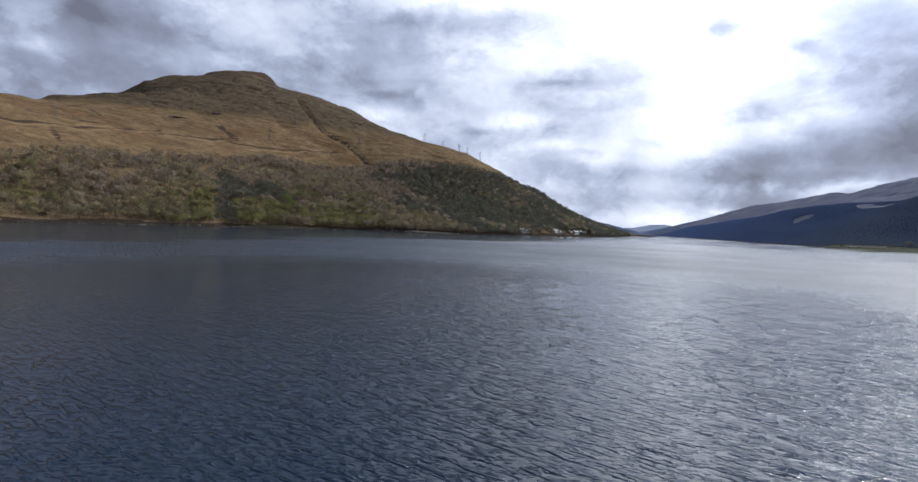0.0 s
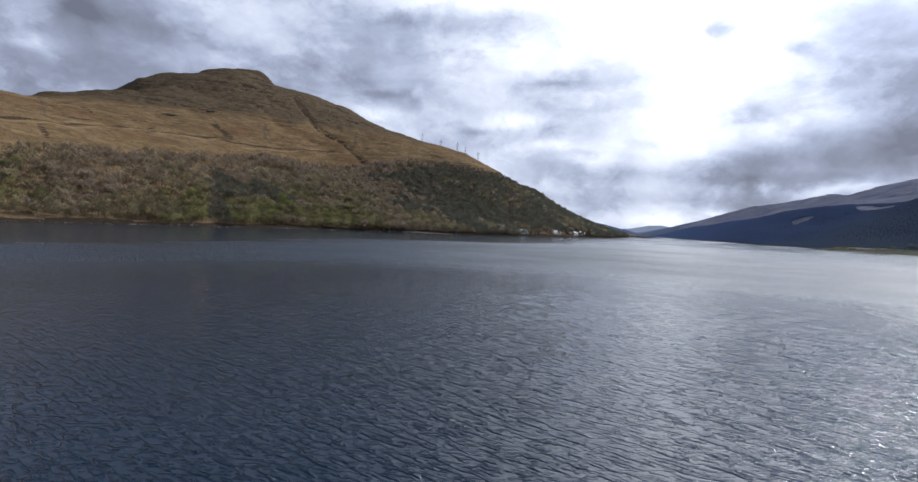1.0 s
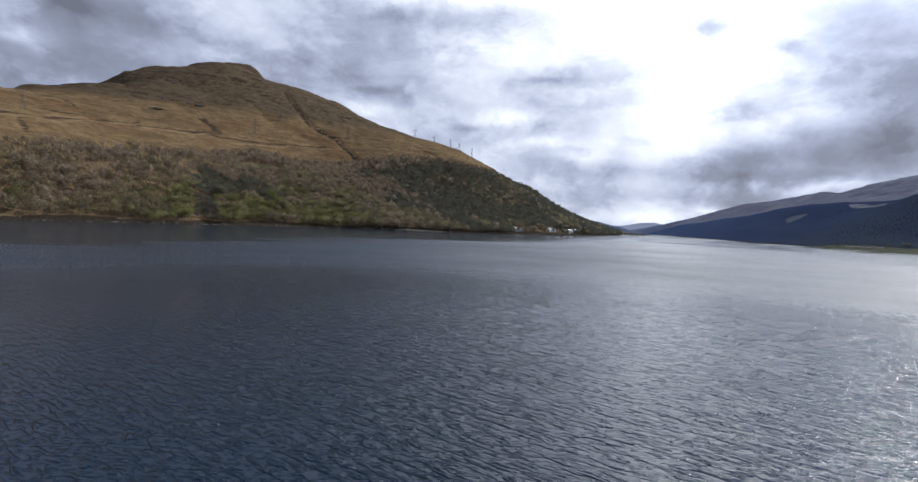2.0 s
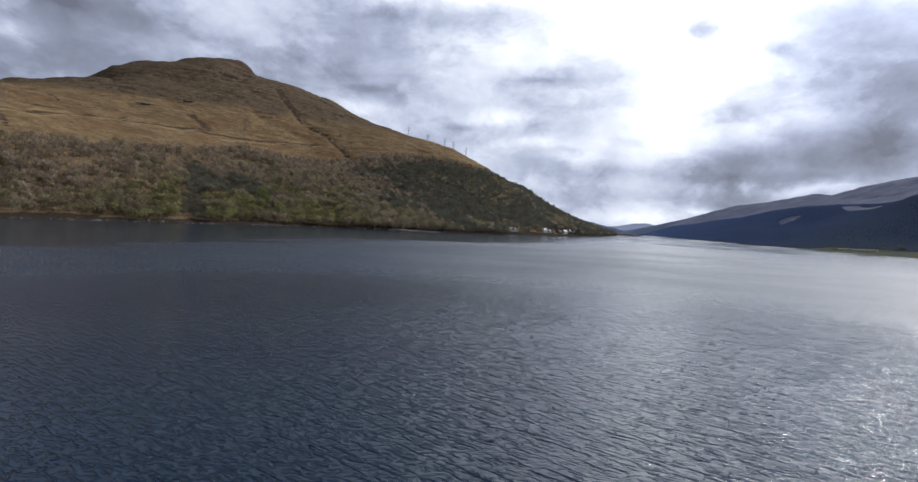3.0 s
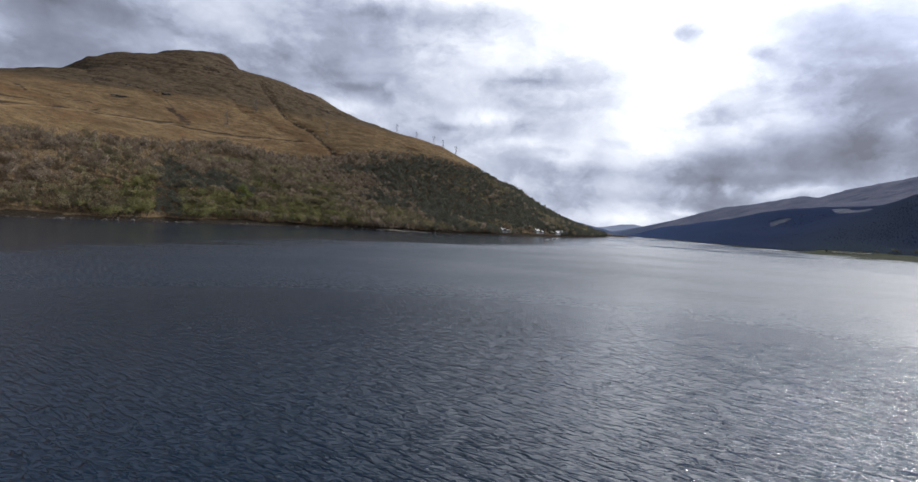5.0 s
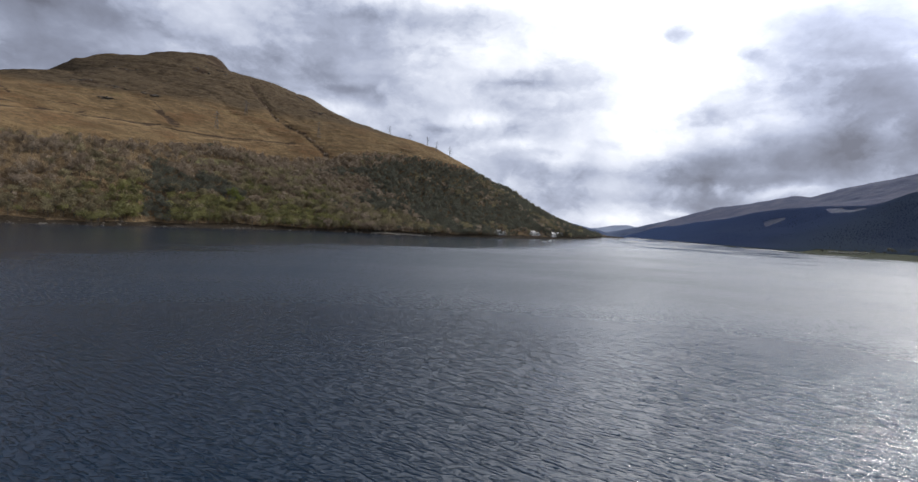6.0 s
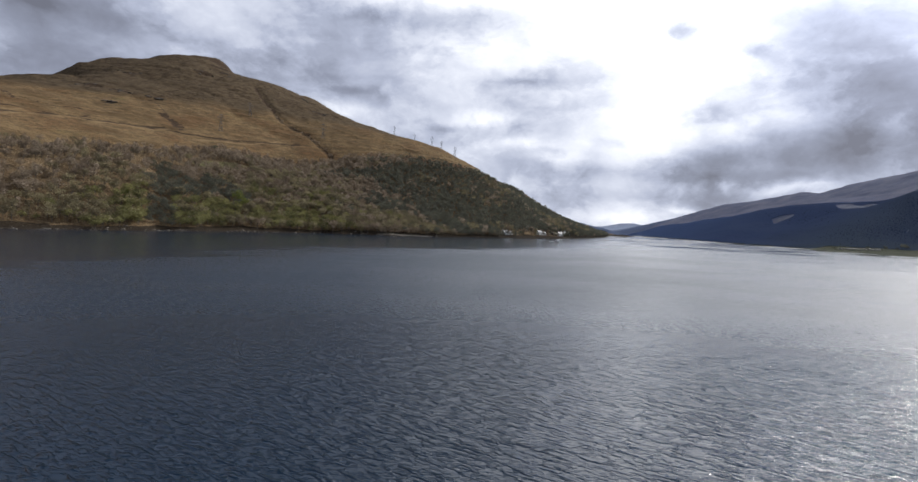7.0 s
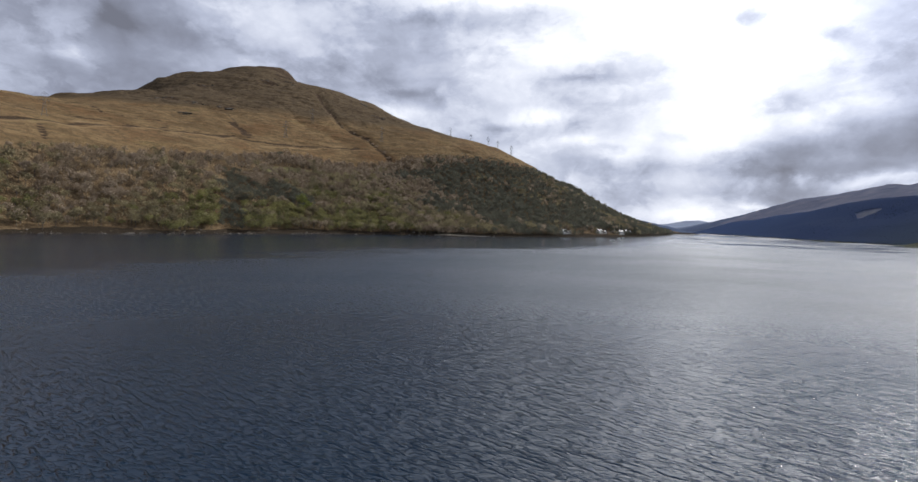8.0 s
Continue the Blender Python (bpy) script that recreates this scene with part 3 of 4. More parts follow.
give(ground.data, "shingle", np.exp(-(line_distance(mx, my, [(-74, 826), (-46, 838), (-4, 864)]) / 5) ** 2) + np.exp(-(line_distance(mx, my, [(800, 1040), (788, 1000), (786, 930)]) / 6) ** 2))
# more heather high up, its dark tone also standing for cloud shade
heath = smoothstep(mz, 290, 430) * 0.34 + np.maximum(0, fbm(mx, my, 200, 4, 51)) * 0.75 * smoothstep(mz, 170, 260)
for line, depth, wide in BURNS:
    heath = np.maximum(heath, np.exp(-(line_distance(mx + fbm(mx, my, 40, 2, 55) * 10, my, line) / wide) ** 2) * (0.85 if depth > 2.5 else 0.80))
CRAGS = [(-674, 1203, 26, 12), (-620, 1205, 26, 9), (-580, 1497, 24, 14), (-575, 1610, 45, 16), (-274, 1449, 18, 9), (-344, 1560, 12, 7), (-700, 1400, 30, 12), (-545, 1560, 30, 14), (-545, 1191, 14, 7), (-581, 1087, 9, 5)]
for cx, cy, wide, high in CRAGS:
    heath = np.maximum(heath, np.exp(-((mx - cx) / wide) ** 2 - ((my - cy) / high) ** 2))
give(ground.data, "heather", heath * ~far_side)
give(ground.data, "bracken", np.exp(-(line_distance(mx, my, [(-120, 1250), (-20, 1290), (60, 1335), (130, 1400), (165, 1450)]) / 12) ** 2))
PALE_LINES = [[(x + 11, y - 5) for x, y in STALKERS_PATH], [(-408, 1028), (-366, 1082), (-310, 1185), (-261, 1210)], [(-582, 809), (-576, 848), (-571, 875)]]
give(ground.data, "path", sum(np.exp(-(line_distance(mx + fbm(mx, my, 30, 2, 57) * 6, my, line) / 5) ** 2) for line in PALE_LINES))
give(ground.data, "upland", smoothstep(mz, 170, 330) * ~far_side)


# ---- loch water, with real waves where it is seen closest ----
WX = steps((-6000, -1000, 1000), (-1000, -130, 40), (-130, -50, 8), (-50, 150, 0.62), (150, 210, 4), (210, 1200, 26), (1200, 6000, 800))
WY = steps((-6000, 0, 1000), (0, 20, 5), (20, 200, 0.62), (200, 300, 5), (300, 2600, 25), (2600, 6000, 600))
wx, wy = [v.ravel() for v in np.meshgrid(WX, WY)]


def waves(x, y):
    rng = np.random.default_rng(5)
    z = np.zeros(len(x))
    for k in range(40):
        long = 2.0 * 2.0 ** rng.uniform(0, 1)
        turn = CREST + math.pi / 2 + rng.normal(0, 0.22)
        phase = (x * math.cos(turn) + y * math.sin(turn)) * 2 * math.pi / long + rng.uniform(0, 6.28)
        z += 0.0022 * long * np.sin(phase)
    gust = 0.75 + 0.5 * np.clip(fbm(x, y, 45, 3, 61) + 0.45, 0, 1)
    fade = smoothstep(-line_distance(x, y, [(10, 20), (0, 98)]), -170, -60) * smoothstep(x, -50, 10) * smoothstep(-x, -150, -90) * smoothstep(y, 20, 26) * smoothstep(-y, -200, -130)
    return z * gust * fade


def inside(x, y, ring):
    """Which points lie inside a closed line."""
    out = np.zeros(len(x), bool)
    for (ax, ay), (bx, by) in zip(ring, ring[1:] + ring[:1]):
        cross = (ay > y) != (by > y)
        out ^= cross & (x < (bx - ax) * (y - ay) / (by - ay if by != ay else 1e-9) + ax)
    return out


# sheltered water under the hill lies calmer than the open loch
LEE = [(-470, 60), (-230, 150), (-160, 235), (-125, 320), (-108, 430), (-60, 500), (-8, 530), (60, 560), (130, 640), (215, 830), (295, 1010), (425, 1300), (570, 1610), (640, 1810), (500, 1810), (200, 1250), (0, 1000), (-260, 900), (-500, 900), (-700, 600), (-700, 60)]
water = tagged(sheet("water", WX, WY, waves(wx, wy), WATER), "dark rippled loch water reflecting a grey bright sky", "water", kind="structure")


give(water.data, "lee", np.where(inside(wx, wy, LEE), 1, -1) * np.minimum(line_distance(wx, wy, LEE + LEE[:1]), 160) / np.where(wx < -60, 160, 100))
give(water.data, "fine_waves", smoothstep(line_distance(wx, wy, [(0, 0), (-20, 98)]), 45, 195))
give(water.data, "far_water", smoothstep(line_distance(wx, wy, [(0, 0), (-20, 98)]), 250, 700))
give(water.data, "glassy", smoothstep(wx, -140, 20))
give(water.data, "slick", smoothstep(-line_distance(wx, wy, SHORE_EAST), -700, -420) * smoothstep(wy, 620, 850))


# ---- things ----
def part(name, mesh, mat, parent, label=""):
    """Links a bmesh or a mesh as one object under a thing or under a part."""
    if isinstance(mesh, bmesh.types.BMesh):
        bm, mesh = mesh, bpy.data.meshes.new(name)
        bm.to_mesh(mesh)
        bm.free()
    if not mesh.materials:
        mesh.materials.append(mat)
    ob = new(name, mesh)
    ob.parent = parent
    if label:
        ob["label"] = label
    return ob


def thing(name, label, category, m=None, group=""):
    ob = tagged(new(name), label, category, group)
    ob.matrix_world = m or Matrix()
    return ob


def box(bm, size, at, turn=None):
    m = Matrix.Translation(at) @ (turn or Matrix()) @ Matrix.Diagonal((*size, 1))
    bmesh.ops.create_cube(bm, size=1, matrix=m)
    return bm


def bar(bm, a, b, thick):
    """A square bar from a to b."""
    a, b = Vector(a), Vector(b)
    m = Matrix.Translation((a + b) / 2) @ (b - a).to_track_quat("Z", "Y").to_matrix().to_4x4() @ Matrix.Diagonal((thick, thick, (b - a).length, 1))
    bmesh.ops.create_cube(bm, size=1, matrix=m)
    return bm


# trees are built as quads: tapered tubes for wood, small crossed leaf clumps for the crown
def tube(a, b, ra, rb, sides=5):
    a, b = np.array(a, float), np.array(b, float)
    w = (b - a) / np.linalg.norm(b - a)
    u = np.cross(w, (0.3, 0.9, 0.1))
    u /= np.linalg.norm(u)
    v = np.cross(w, u)
    t = np.arange(sides) * 2 * math.pi / sides
    ring = np.cos(t)[:, None] * u + np.sin(t)[:, None] * v
    verts = np.concatenate([a + ring * ra, b + ring * rb])
    i = np.arange(sides)
    return verts, np.column_stack([i, (i + 1) % sides, (i + 1) % sides + sides, i + sides])


def gather(pieces):
    verts, quads, n = [], [], 0
    for v, q in pieces:
        verts.append(v)
        quads.append(q + n)
        n += len(v)
    return np.concatenate(verts), np.concatenate(quads)


def leaf_quads(rng, centres, size):
    """Clumps of leaves or twigs: small bent squares at the given places, turned at random."""
    n = len(centres)
    u = rng.normal(size=(n, 3))
    u /= np.linalg.norm(u, axis=1)[:, None]
    v = np.cross(u, rng.normal(size=(n, 3)))
    v /= np.linalg.norm(v, axis=1)[:, None]
    s = size * rng.uniform(0.6, 1.3, (n, 1))
    u, v = u * s, v * s * rng.uniform(0.5, 1.0, (n, 1))
    corners = np.stack([centres - u - v * 0.6, centres + u * 0.8 - v, centres + u + v * 0.7, centres - u * 0.7 + v], axis=1)
    return corners.reshape(-1, 3), np.arange(4 * n).reshape(n, 4)


def broad_tree(rng, tall, wide, clumps, size, bare):
    """Wood and crown of a broadleaved tree."""
    fork = tall * rng.uniform(0.22, 0.34)
    lean = rng.normal(0, 0.05, 2) * tall
    top = np.array([lean[0], lean[1], tall * 0.8])
    wood = [tube((0, 0, -1.0), (lean[0] * 0.3, lean[1] * 0.3, fork), tall * 0.022, tall * 0.016), tube((lean[0] * 0.3, lean[1] * 0.3, fork), top, tall * 0.016, tall * 0.004, 4)]
    lobes = []
    for k in range(7):
        a = k * 2.4 + rng.uniform(0, 0.8)
        r = wide * 0.5 * rng.uniform(0.35, 0.72)
        z = tall * rng.uniform(0.45, 0.86)
        c = np.array([math.cos(a) * r, math.sin(a) * r, z])
        lobes.append((c, wide * rng.uniform(0.17, 0.27)))
        wood.append(tube((lean[0] * 0.3, lean[1] * 0.3, fork + (z - fork) * 0.2), c, tall * 0.009, tall * 0.002, 4))
    lobes.append((top + (0, 0, tall * 0.06), wide * 0.22))
    pick = rng.integers(0, len(lobes), clumps)
    d = rng.normal(size=(clumps, 3))
    d /= np.linalg.norm(d, axis=1)[:, None]
    reach = rng.uniform(0.25 if bare else 0.6, 1.0, (clumps, 1))
    centres = np.array([lobes[i][0] for i in pick]) + d * reach * np.array([lobes[i][1] for i in pick])[:, None] * (1, 1, 0.85)
    return gather(wood), leaf_quads(rng, centres, size)


def conifer_tree(rng, tall, wide, tiers, clumps):
    wood = [tube((0, 0, -1.0), (0, 0, tall * 0.95), tall * 0.018, tall * 0.003)]
    z = rng.uniform(0.12, 1.0, clumps) ** 0.9
    a = rng.uniform(0, 2 * math.pi, clumps)
    r = wide * 0.5 * (1.02 - z) * rng.uniform(0.55, 1.1, clumps) * (0.85 + 0.3 * np.sin(z * tiers * 6.28))
    centres = np.column_stack([np.cos(a) * r, np.sin(a) * r, z * tall])
    return gather(wood), leaf_quads(rng, centres, tall * 0.055)


def small_conifer(rng):
    """A planted spruce seen from afar: a ragged tapering crown."""
    v, q = tube((0, 0, 0), (0, 0, 1), 0.62, 0.07, 4)
    return v * (1 + rng.normal(0, 0.12, v.shape) * (1, 1, 0.4)), q


def planted_mesh(name, templates, places, turns, sizes, kinds, tints, mats, label, category):
    """Many trees joined into one mesh; templates give one or more groups of quads, a material each."""
    verts, quads, tint, slot, n = [], [], [], [], 0
    for k, groups in enumerate(templates):
        idx = np.nonzero(kinds == k)[0]
        if not len(idx):
            continue
        c, s_ = np.cos(turns[idx]), np.sin(turns[idx])
        for m, (v, q) in enumerate(groups):
            x = (v[None, :, 0] * c[:, None] - v[None, :, 1] * s_[:, None]) * sizes[idx, None, 0] + places[idx, None, 0]
            y = (v[None, :, 0] * s_[:, None] + v[None, :, 1] * c[:, None]) * sizes[idx, None, 0] + places[idx, None, 1]
            z = v[None, :, 2] * sizes[idx, None, 1] + places[idx, None, 2]
            verts.append(np.stack([x, y, z], axis=2).reshape(-1, 3))
            quads.append((q[None] + (np.arange(len(idx)) * len(v))[:, None, None] + n).reshape(-1, 4))
            tint.append(np.repeat(tints[idx], len(v)))
            slot.append(np.full(len(idx) * len(q), m))
            n += len(idx) * len(v)
    me = bpy.data.meshes.new(name)
    fill(me, np.concatenate(verts), np.concatenate(quads), False)
    give(me, "tint", np.concatenate(tint))
    for m in mats:
        me.materials.append(m)
    me.polygons.foreach_set("material_index", np.concatenate(slot).astype(np.int32))
    return tagged(new(name, me), label, category, kind="stuff")


rng = np.random.default_rng(11)
SMALL = [broad_tree(rng, 1.0, 0.96, 170, 0.048, True) for _ in range(6)]
LEAFY = [broad_tree(rng, 1.0, 1.02, 170, 0.052, False) for _ in range(6)]
FAR_SMALL = [broad_tree(rng, 1.0, 0.96, 48, 0.086, True) for _ in range(5)]
FAR_LEAFY = [broad_tree(rng, 1.0, 1.02, 48, 0.093, False) for _ in range(5)]

# woodland on the near hill, from the shore up to the moor
gx, gy = np.meshgrid(np.arange(-640, 960, 7.8), np.arange(430, 1980, 7.8))
tx = gx.ravel() + rng.uniform(-3.6, 3.6, gx.size)
ty = gy.ravel() + rng.uniform(-3.6, 3.6, gx.size)
tz = height(tx, ty)
inland = line_distance(tx, ty, SHORE_WEST)
HOUSE_ROW = [(128, 1012), (148, 1040), (219, 1117), (281, 1194), (325, 1264)]
by_houses = line_distance(tx, ty, HOUSE_ROW)
clear = (line_distance(tx, ty, MEADOW) < 12) | (by_houses < 8) | ((by_houses < 16) & (inland < 12))
keep = ~clear & (tz > np.where(tx > -150, 1.0, 2.8 + 6 * fbm(tx, ty, 40, 3, 69))) & (inland < 520) & (rng.uniform(size=len(tx)) < wood_amount(tx, ty, tz))
tx, ty, tz = tx[keep], ty[keep], tz[keep]
open_wood = smoothstep(-tx, 270, 360)
clearing = fbm(tx, ty, 55, 3, 71)
keep = rng.uniform(size=len(tx)) < np.clip(0.97 - open_wood * (0.18 + 1.1 * np.maximum(0, clearing)) - 0.1 * smoothstep(ty, 1500, 2300), 0.25, 1)
tx, ty, tz = tx[keep], ty[keep], tz[keep]
green_zone = smoothstep(tx, -345, -300) * smoothstep(-tx, 60, 150) * smoothstep(-tz, -75, -35)
mixed = fbm(tx, ty, 70, 3, 81) + rng.uniform(-0.3, 0.3, len(tx))
holly = np.exp(-(line_distance(tx, ty, [(-348, 800), (-321, 796), (-301, 847), (-272, 838)]) / 22) ** 2) + np.exp(-(line_distance(tx, ty, DARK_GLEN) / 12) ** 2) > 0.35
larch = (line_distance(tx, ty, [(-349, 1029), (-299, 1075), (-225, 1150), (-156, 1165)]) < 20)
spur = smoothstep(tx, -230, 50)
band = np.exp(-(line_distance(tx, ty, [(-190, 1090), (-60, 1180), (60, 1270)]) / 26) ** 2)
is_dark = holly | (mixed < -0.70 + 1.02 * spur + 0.5 * band) | ((tx > 330) & (mixed < -0.05))
is_green = ~is_dark & (mixed + green_zone * 0.6 - 0.35 * spur > 0.52)
is_olive = ~is_dark & ~is_green & (mixed + green_zone * 0.5 - 0.30 * spur > 0.12)
is_twig = ~(is_dark | is_green | is_olive) | larch


def plant(name, pick, templates, low, high, spread, mats, label, category):
    idx = np.nonzero(pick)[0]
    # scrubby and low along the edge of the moor
    edge = 0.5 + 0.5 * smoothstep(wood_top(tx[idx]) - tz[idx], -6, 26)
    tall = rng.uniform(low, high, len(idx)) * (1 + 0.12 * rng.normal(size=len(idx))) * edge
    kinds = rng.integers(0, 5, len(idx)) + np.where(ty[idx] > 1020, 6, 0)
    planted_mesh(name, templates, np.column_stack([tx[idx], ty[idx], tz[idx]]), rng.uniform(0, 6.28, len(idx)), np.column_stack([tall * spread, tall]), kinds,
                 np.clip(rng.uniform(0, 0.999, len(idx)) * 0.7 + 0.3 * (fbm(tx[idx], ty[idx], 60, 2, 91) + 0.5), 0, 0.999), mats, label, category)


plant("bare_woodland", is_twig & ~larch, SMALL + FAR_SMALL, 9, 14.5, 1.0, [BARK, TWIGS], "leafless brown-grey birch and oak wood on the hillside", "woodland")
plant("budding_woodland", is_olive & ~larch, LEAFY + FAR_LEAFY, 9, 14.5, 1.0, [BARK, OLIVE], "olive-brown budding broadleaf wood above the loch shore", "woodland")
plant("green_woodland", is_green & ~larch, LEAFY + FAR_LEAFY, 8, 13, 1.05, [BARK, GREEN], "fresh green spring trees scattered through the hillside wood", "woodland")
plant("dark_woodland", is_dark & ~larch, LEAFY + FAR_LEAFY, 8, 13, 1.0, [BARK, NEEDLES], "dark evergreen trees standing among the bare wood", "woodland")
plant("larch_stand", larch, SMALL + FAR_SMALL, 11, 15, 0.75, [BARK, TWIGS], "grey leafless larch stand along the edge of the moor", "woodland")

# planted forest on the far shore
fx, fy = np.meshgrid(np.arange(830, 1400, 3.4), np.arange(900, 2700, 3.4))
fx = fx.ravel() + rng.uniform(-2.5, 2.5, fx.size)
fy = fy.ravel() + rng.uniform(-2.5, 2.5, fy.size)
fz = height(fx, fy)
felled_at = felled_amount(fx, fy) * np.clip(1 + 1.6 * fbm(fx, fy, 45, 3, 99), 0.2, 2)
keep = (fz > np.where(fy > 1180, 1.5, 9)) & (beyond_forest(fx, fy) < 60) & (felled_at < 0.4) & ((fy > 1180) | (rng.uniform(size=len(fx)) < smoothstep(fz, 5, 12)))
fx, fy, fz = fx[keep], fy[keep], fz[keep]
tall = rng.uniform(2.8, 3.8, len(fx)) * (1 + 0.3 * fbm(fx, fy, 120, 2, 95))
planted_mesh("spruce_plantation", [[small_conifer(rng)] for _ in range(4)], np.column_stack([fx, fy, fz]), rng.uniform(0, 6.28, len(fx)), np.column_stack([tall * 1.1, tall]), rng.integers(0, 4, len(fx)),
             np.clip(rng.uniform(0, 0.7, len(fx)) + 0.3 * (fbm(fx, fy, 200, 2, 97) + 0.5), 0, 0.999), [HAZY_NEEDLES], "dark spruce plantation on the far shore, tinted blue with painted haze", "forest")


# ---- single trees, along the shore and beside the houses ----
def quad_mesh(name, verts, quads, mat, smooth=False):
    me = bpy.data.meshes.new(name)
    fill(me, verts, quads, smooth)
    me.materials.append(mat)
    return me


def on_ground(x, y, sink=0.0):
    return float(height([x], [y])[0]) - sink


def tree_meshes(seed, kind):
    r = np.random.default_rng(seed)
    if kind == "conifer":
        wood, crown = conifer_tree(r, 1.0, 0.42, 6, 260)
        return quad_mesh("trunk", *wood, BARK, True), quad_mesh("crown", *crown, NEEDLES)
    wood, crown = broad_tree(r, 1.0, 0.95, 300, 0.043, kind == "bare")
    return quad_mesh("trunk", *wood, BARK, True), quad_mesh("crown", *crown, {"bare": TWIGS, "budding": OLIVE, "green": GREEN, "bright": BRIGHT, "dark": NEEDLES}[kind])


TREE_LABELS = {
    "bare": "leafless grey-brown birch standing above the stony shore",
    "budding": "olive-brown budding oak on the loch bank",
    "green": "fresh yellow-green spring tree on the loch bank",
    "bright": "bright yellow-green tree in full young leaf among bare woods",
    "dark": "dark green round-crowned tree by the water",
    "conifer": "dark evergreen conifer rising above its neighbours",
}
KITS = {kind: [tree_meshes(100 + 7 * i + k, kind) for k in range(3)] for i, kind in enumerate(TREE_LABELS)}


def tree(kind, x, y, tall, label="", variant=0, wide=1.0):
    trunk, crown = KITS[kind][variant % 3]
    turn = (x * 1.7 + y * 0.9) % 6.28
    ob = thing("conifer_tree" if kind == "conifer" else "tree", label or TREE_LABELS[kind], "tree", Matrix.LocRotScale((x, y, on_ground(x, y, 0.2)), Euler((0, 0, turn)), (tall * wide, tall * wide, tall)), "trees along the shore")
    part("trunk", trunk, BARK, ob)
    part("crown", crown, None, ob)
    return ob


bank = densify(SHORE_WEST[5:17], 17)
r = np.random.default_rng(23)
for k, (x, y) in enumerate(bank):
    step = bank[min(k + 1, len(bank) - 1)] - bank[max(k - 1, 0)]
    side = np.array([-step[1], step[0]]) / (np.linalg.norm(step) + 1e-9)
    x, y = np.array([x, y]) + side * (r.uniform(30, 44) if x < -200 else r.uniform(13, 24)) + r.uniform(-4, 4, 2)
    green_here = 0.75 if -320 < x < -150 else 0.25
    pick = r.uniform()
    kind = "green" if pick < green_here * 0.6 else "budding" if pick < green_here * 0.6 + 0.3 else "bare"
    if on_ground(x, y) > (4.0 if x < -200 else 1.5):
        tree(kind, float(x), float(y), float(r.uniform(7, 12)), "", k, float(r.uniform(0.9, 1.25)))
for k, (x, y, tall) in enumerate([(-262, 826, 21), (-253, 818, 16), (-258, 808, 14), (-225, 800, 12), (-205, 812, 11), (-290, 735, 10), (-318, 700, 9), (-348, 672, 10), (-352, 720, 11), (-375, 690, 10), (-240, 770, 12)]):
    tree("bright" if k < 3 or k == 8 else "green", x, y, tall, "", k, 1.0)
for k, (x, y, tall) in enumerate([(-250, 1251, 8), (-240, 1242, 9), (-228, 1230, 8), (-220, 1222, 9), (-262, 1262, 7), (-206, 1205, 9), (-282, 1274, 6), (-334, 1312, 6), (-352, 1332, 6), (-375, 1362, 5), (-300, 1285, 6)]):
    tree("bare", x, y, tall, "stunted leafless tree growing in the hillside gully", k, 1.2)
for k, (x, y, tall) in enumerate([(268, 1182, 15), (288, 1215, 17), (309, 1246, 18), (330, 1262, 19), (338, 1280, 17), (252, 1158, 13), (272, 1180, 14), (292, 1206, 15), (312, 1238, 13), (205, 1122, 13), (240, 1150, 14), (300, 1560, 18), (560, 1790, 16), (578, 1800, 15), (540, 1760, 14), (600, 1798, 17), (588, 1790, 18), (570, 1776, 16), (609, 1806, 15), (118, 1000, 10), (140, 1022, 11), (158, 1042, 12), (178, 1068, 10), (228, 1126, 12), (262, 1164, 12), (300, 1212, 13), (318, 1240, 12), (350, 1290, 13)]):
    tree("conifer", x, y, tall, "dark evergreen conifer beside the shore houses" if k < 11 or k > 18 else "", k, 1.1)
for k, (x, y, tall) in enumerate([(905, 1066, 8), (930, 1054, 10), (925, 1040, 9), (905, 1040, 6), (935, 1010, 11), (890, 1090, 8), (845, 1125, 7)]):
    tree("dark", x, y, tall, "low leafy tree on the flat land beside the caravans", k, 1.2)


for k, (x, y, tall) in enumerate([(604, 1806, 12), (611, 1811, 11), (596, 1799, 13), (585, 1786, 12), (616, 1812, 9), (572, 1770, 11), (131, 1008, 6), (146, 1026, 7), (156, 1034, 6), (214, 1103, 6), (228, 1118, 7), (243, 1136, 8), (272, 1176, 7), (290, 1196, 8), (297, 1211, 7), (310, 1232, 8)]):
    tree("dark", x, y, tall, "dark green tree at the tip of the wooded point" if k < 6 else "dark garden tree between the shore houses", k, 1.1)


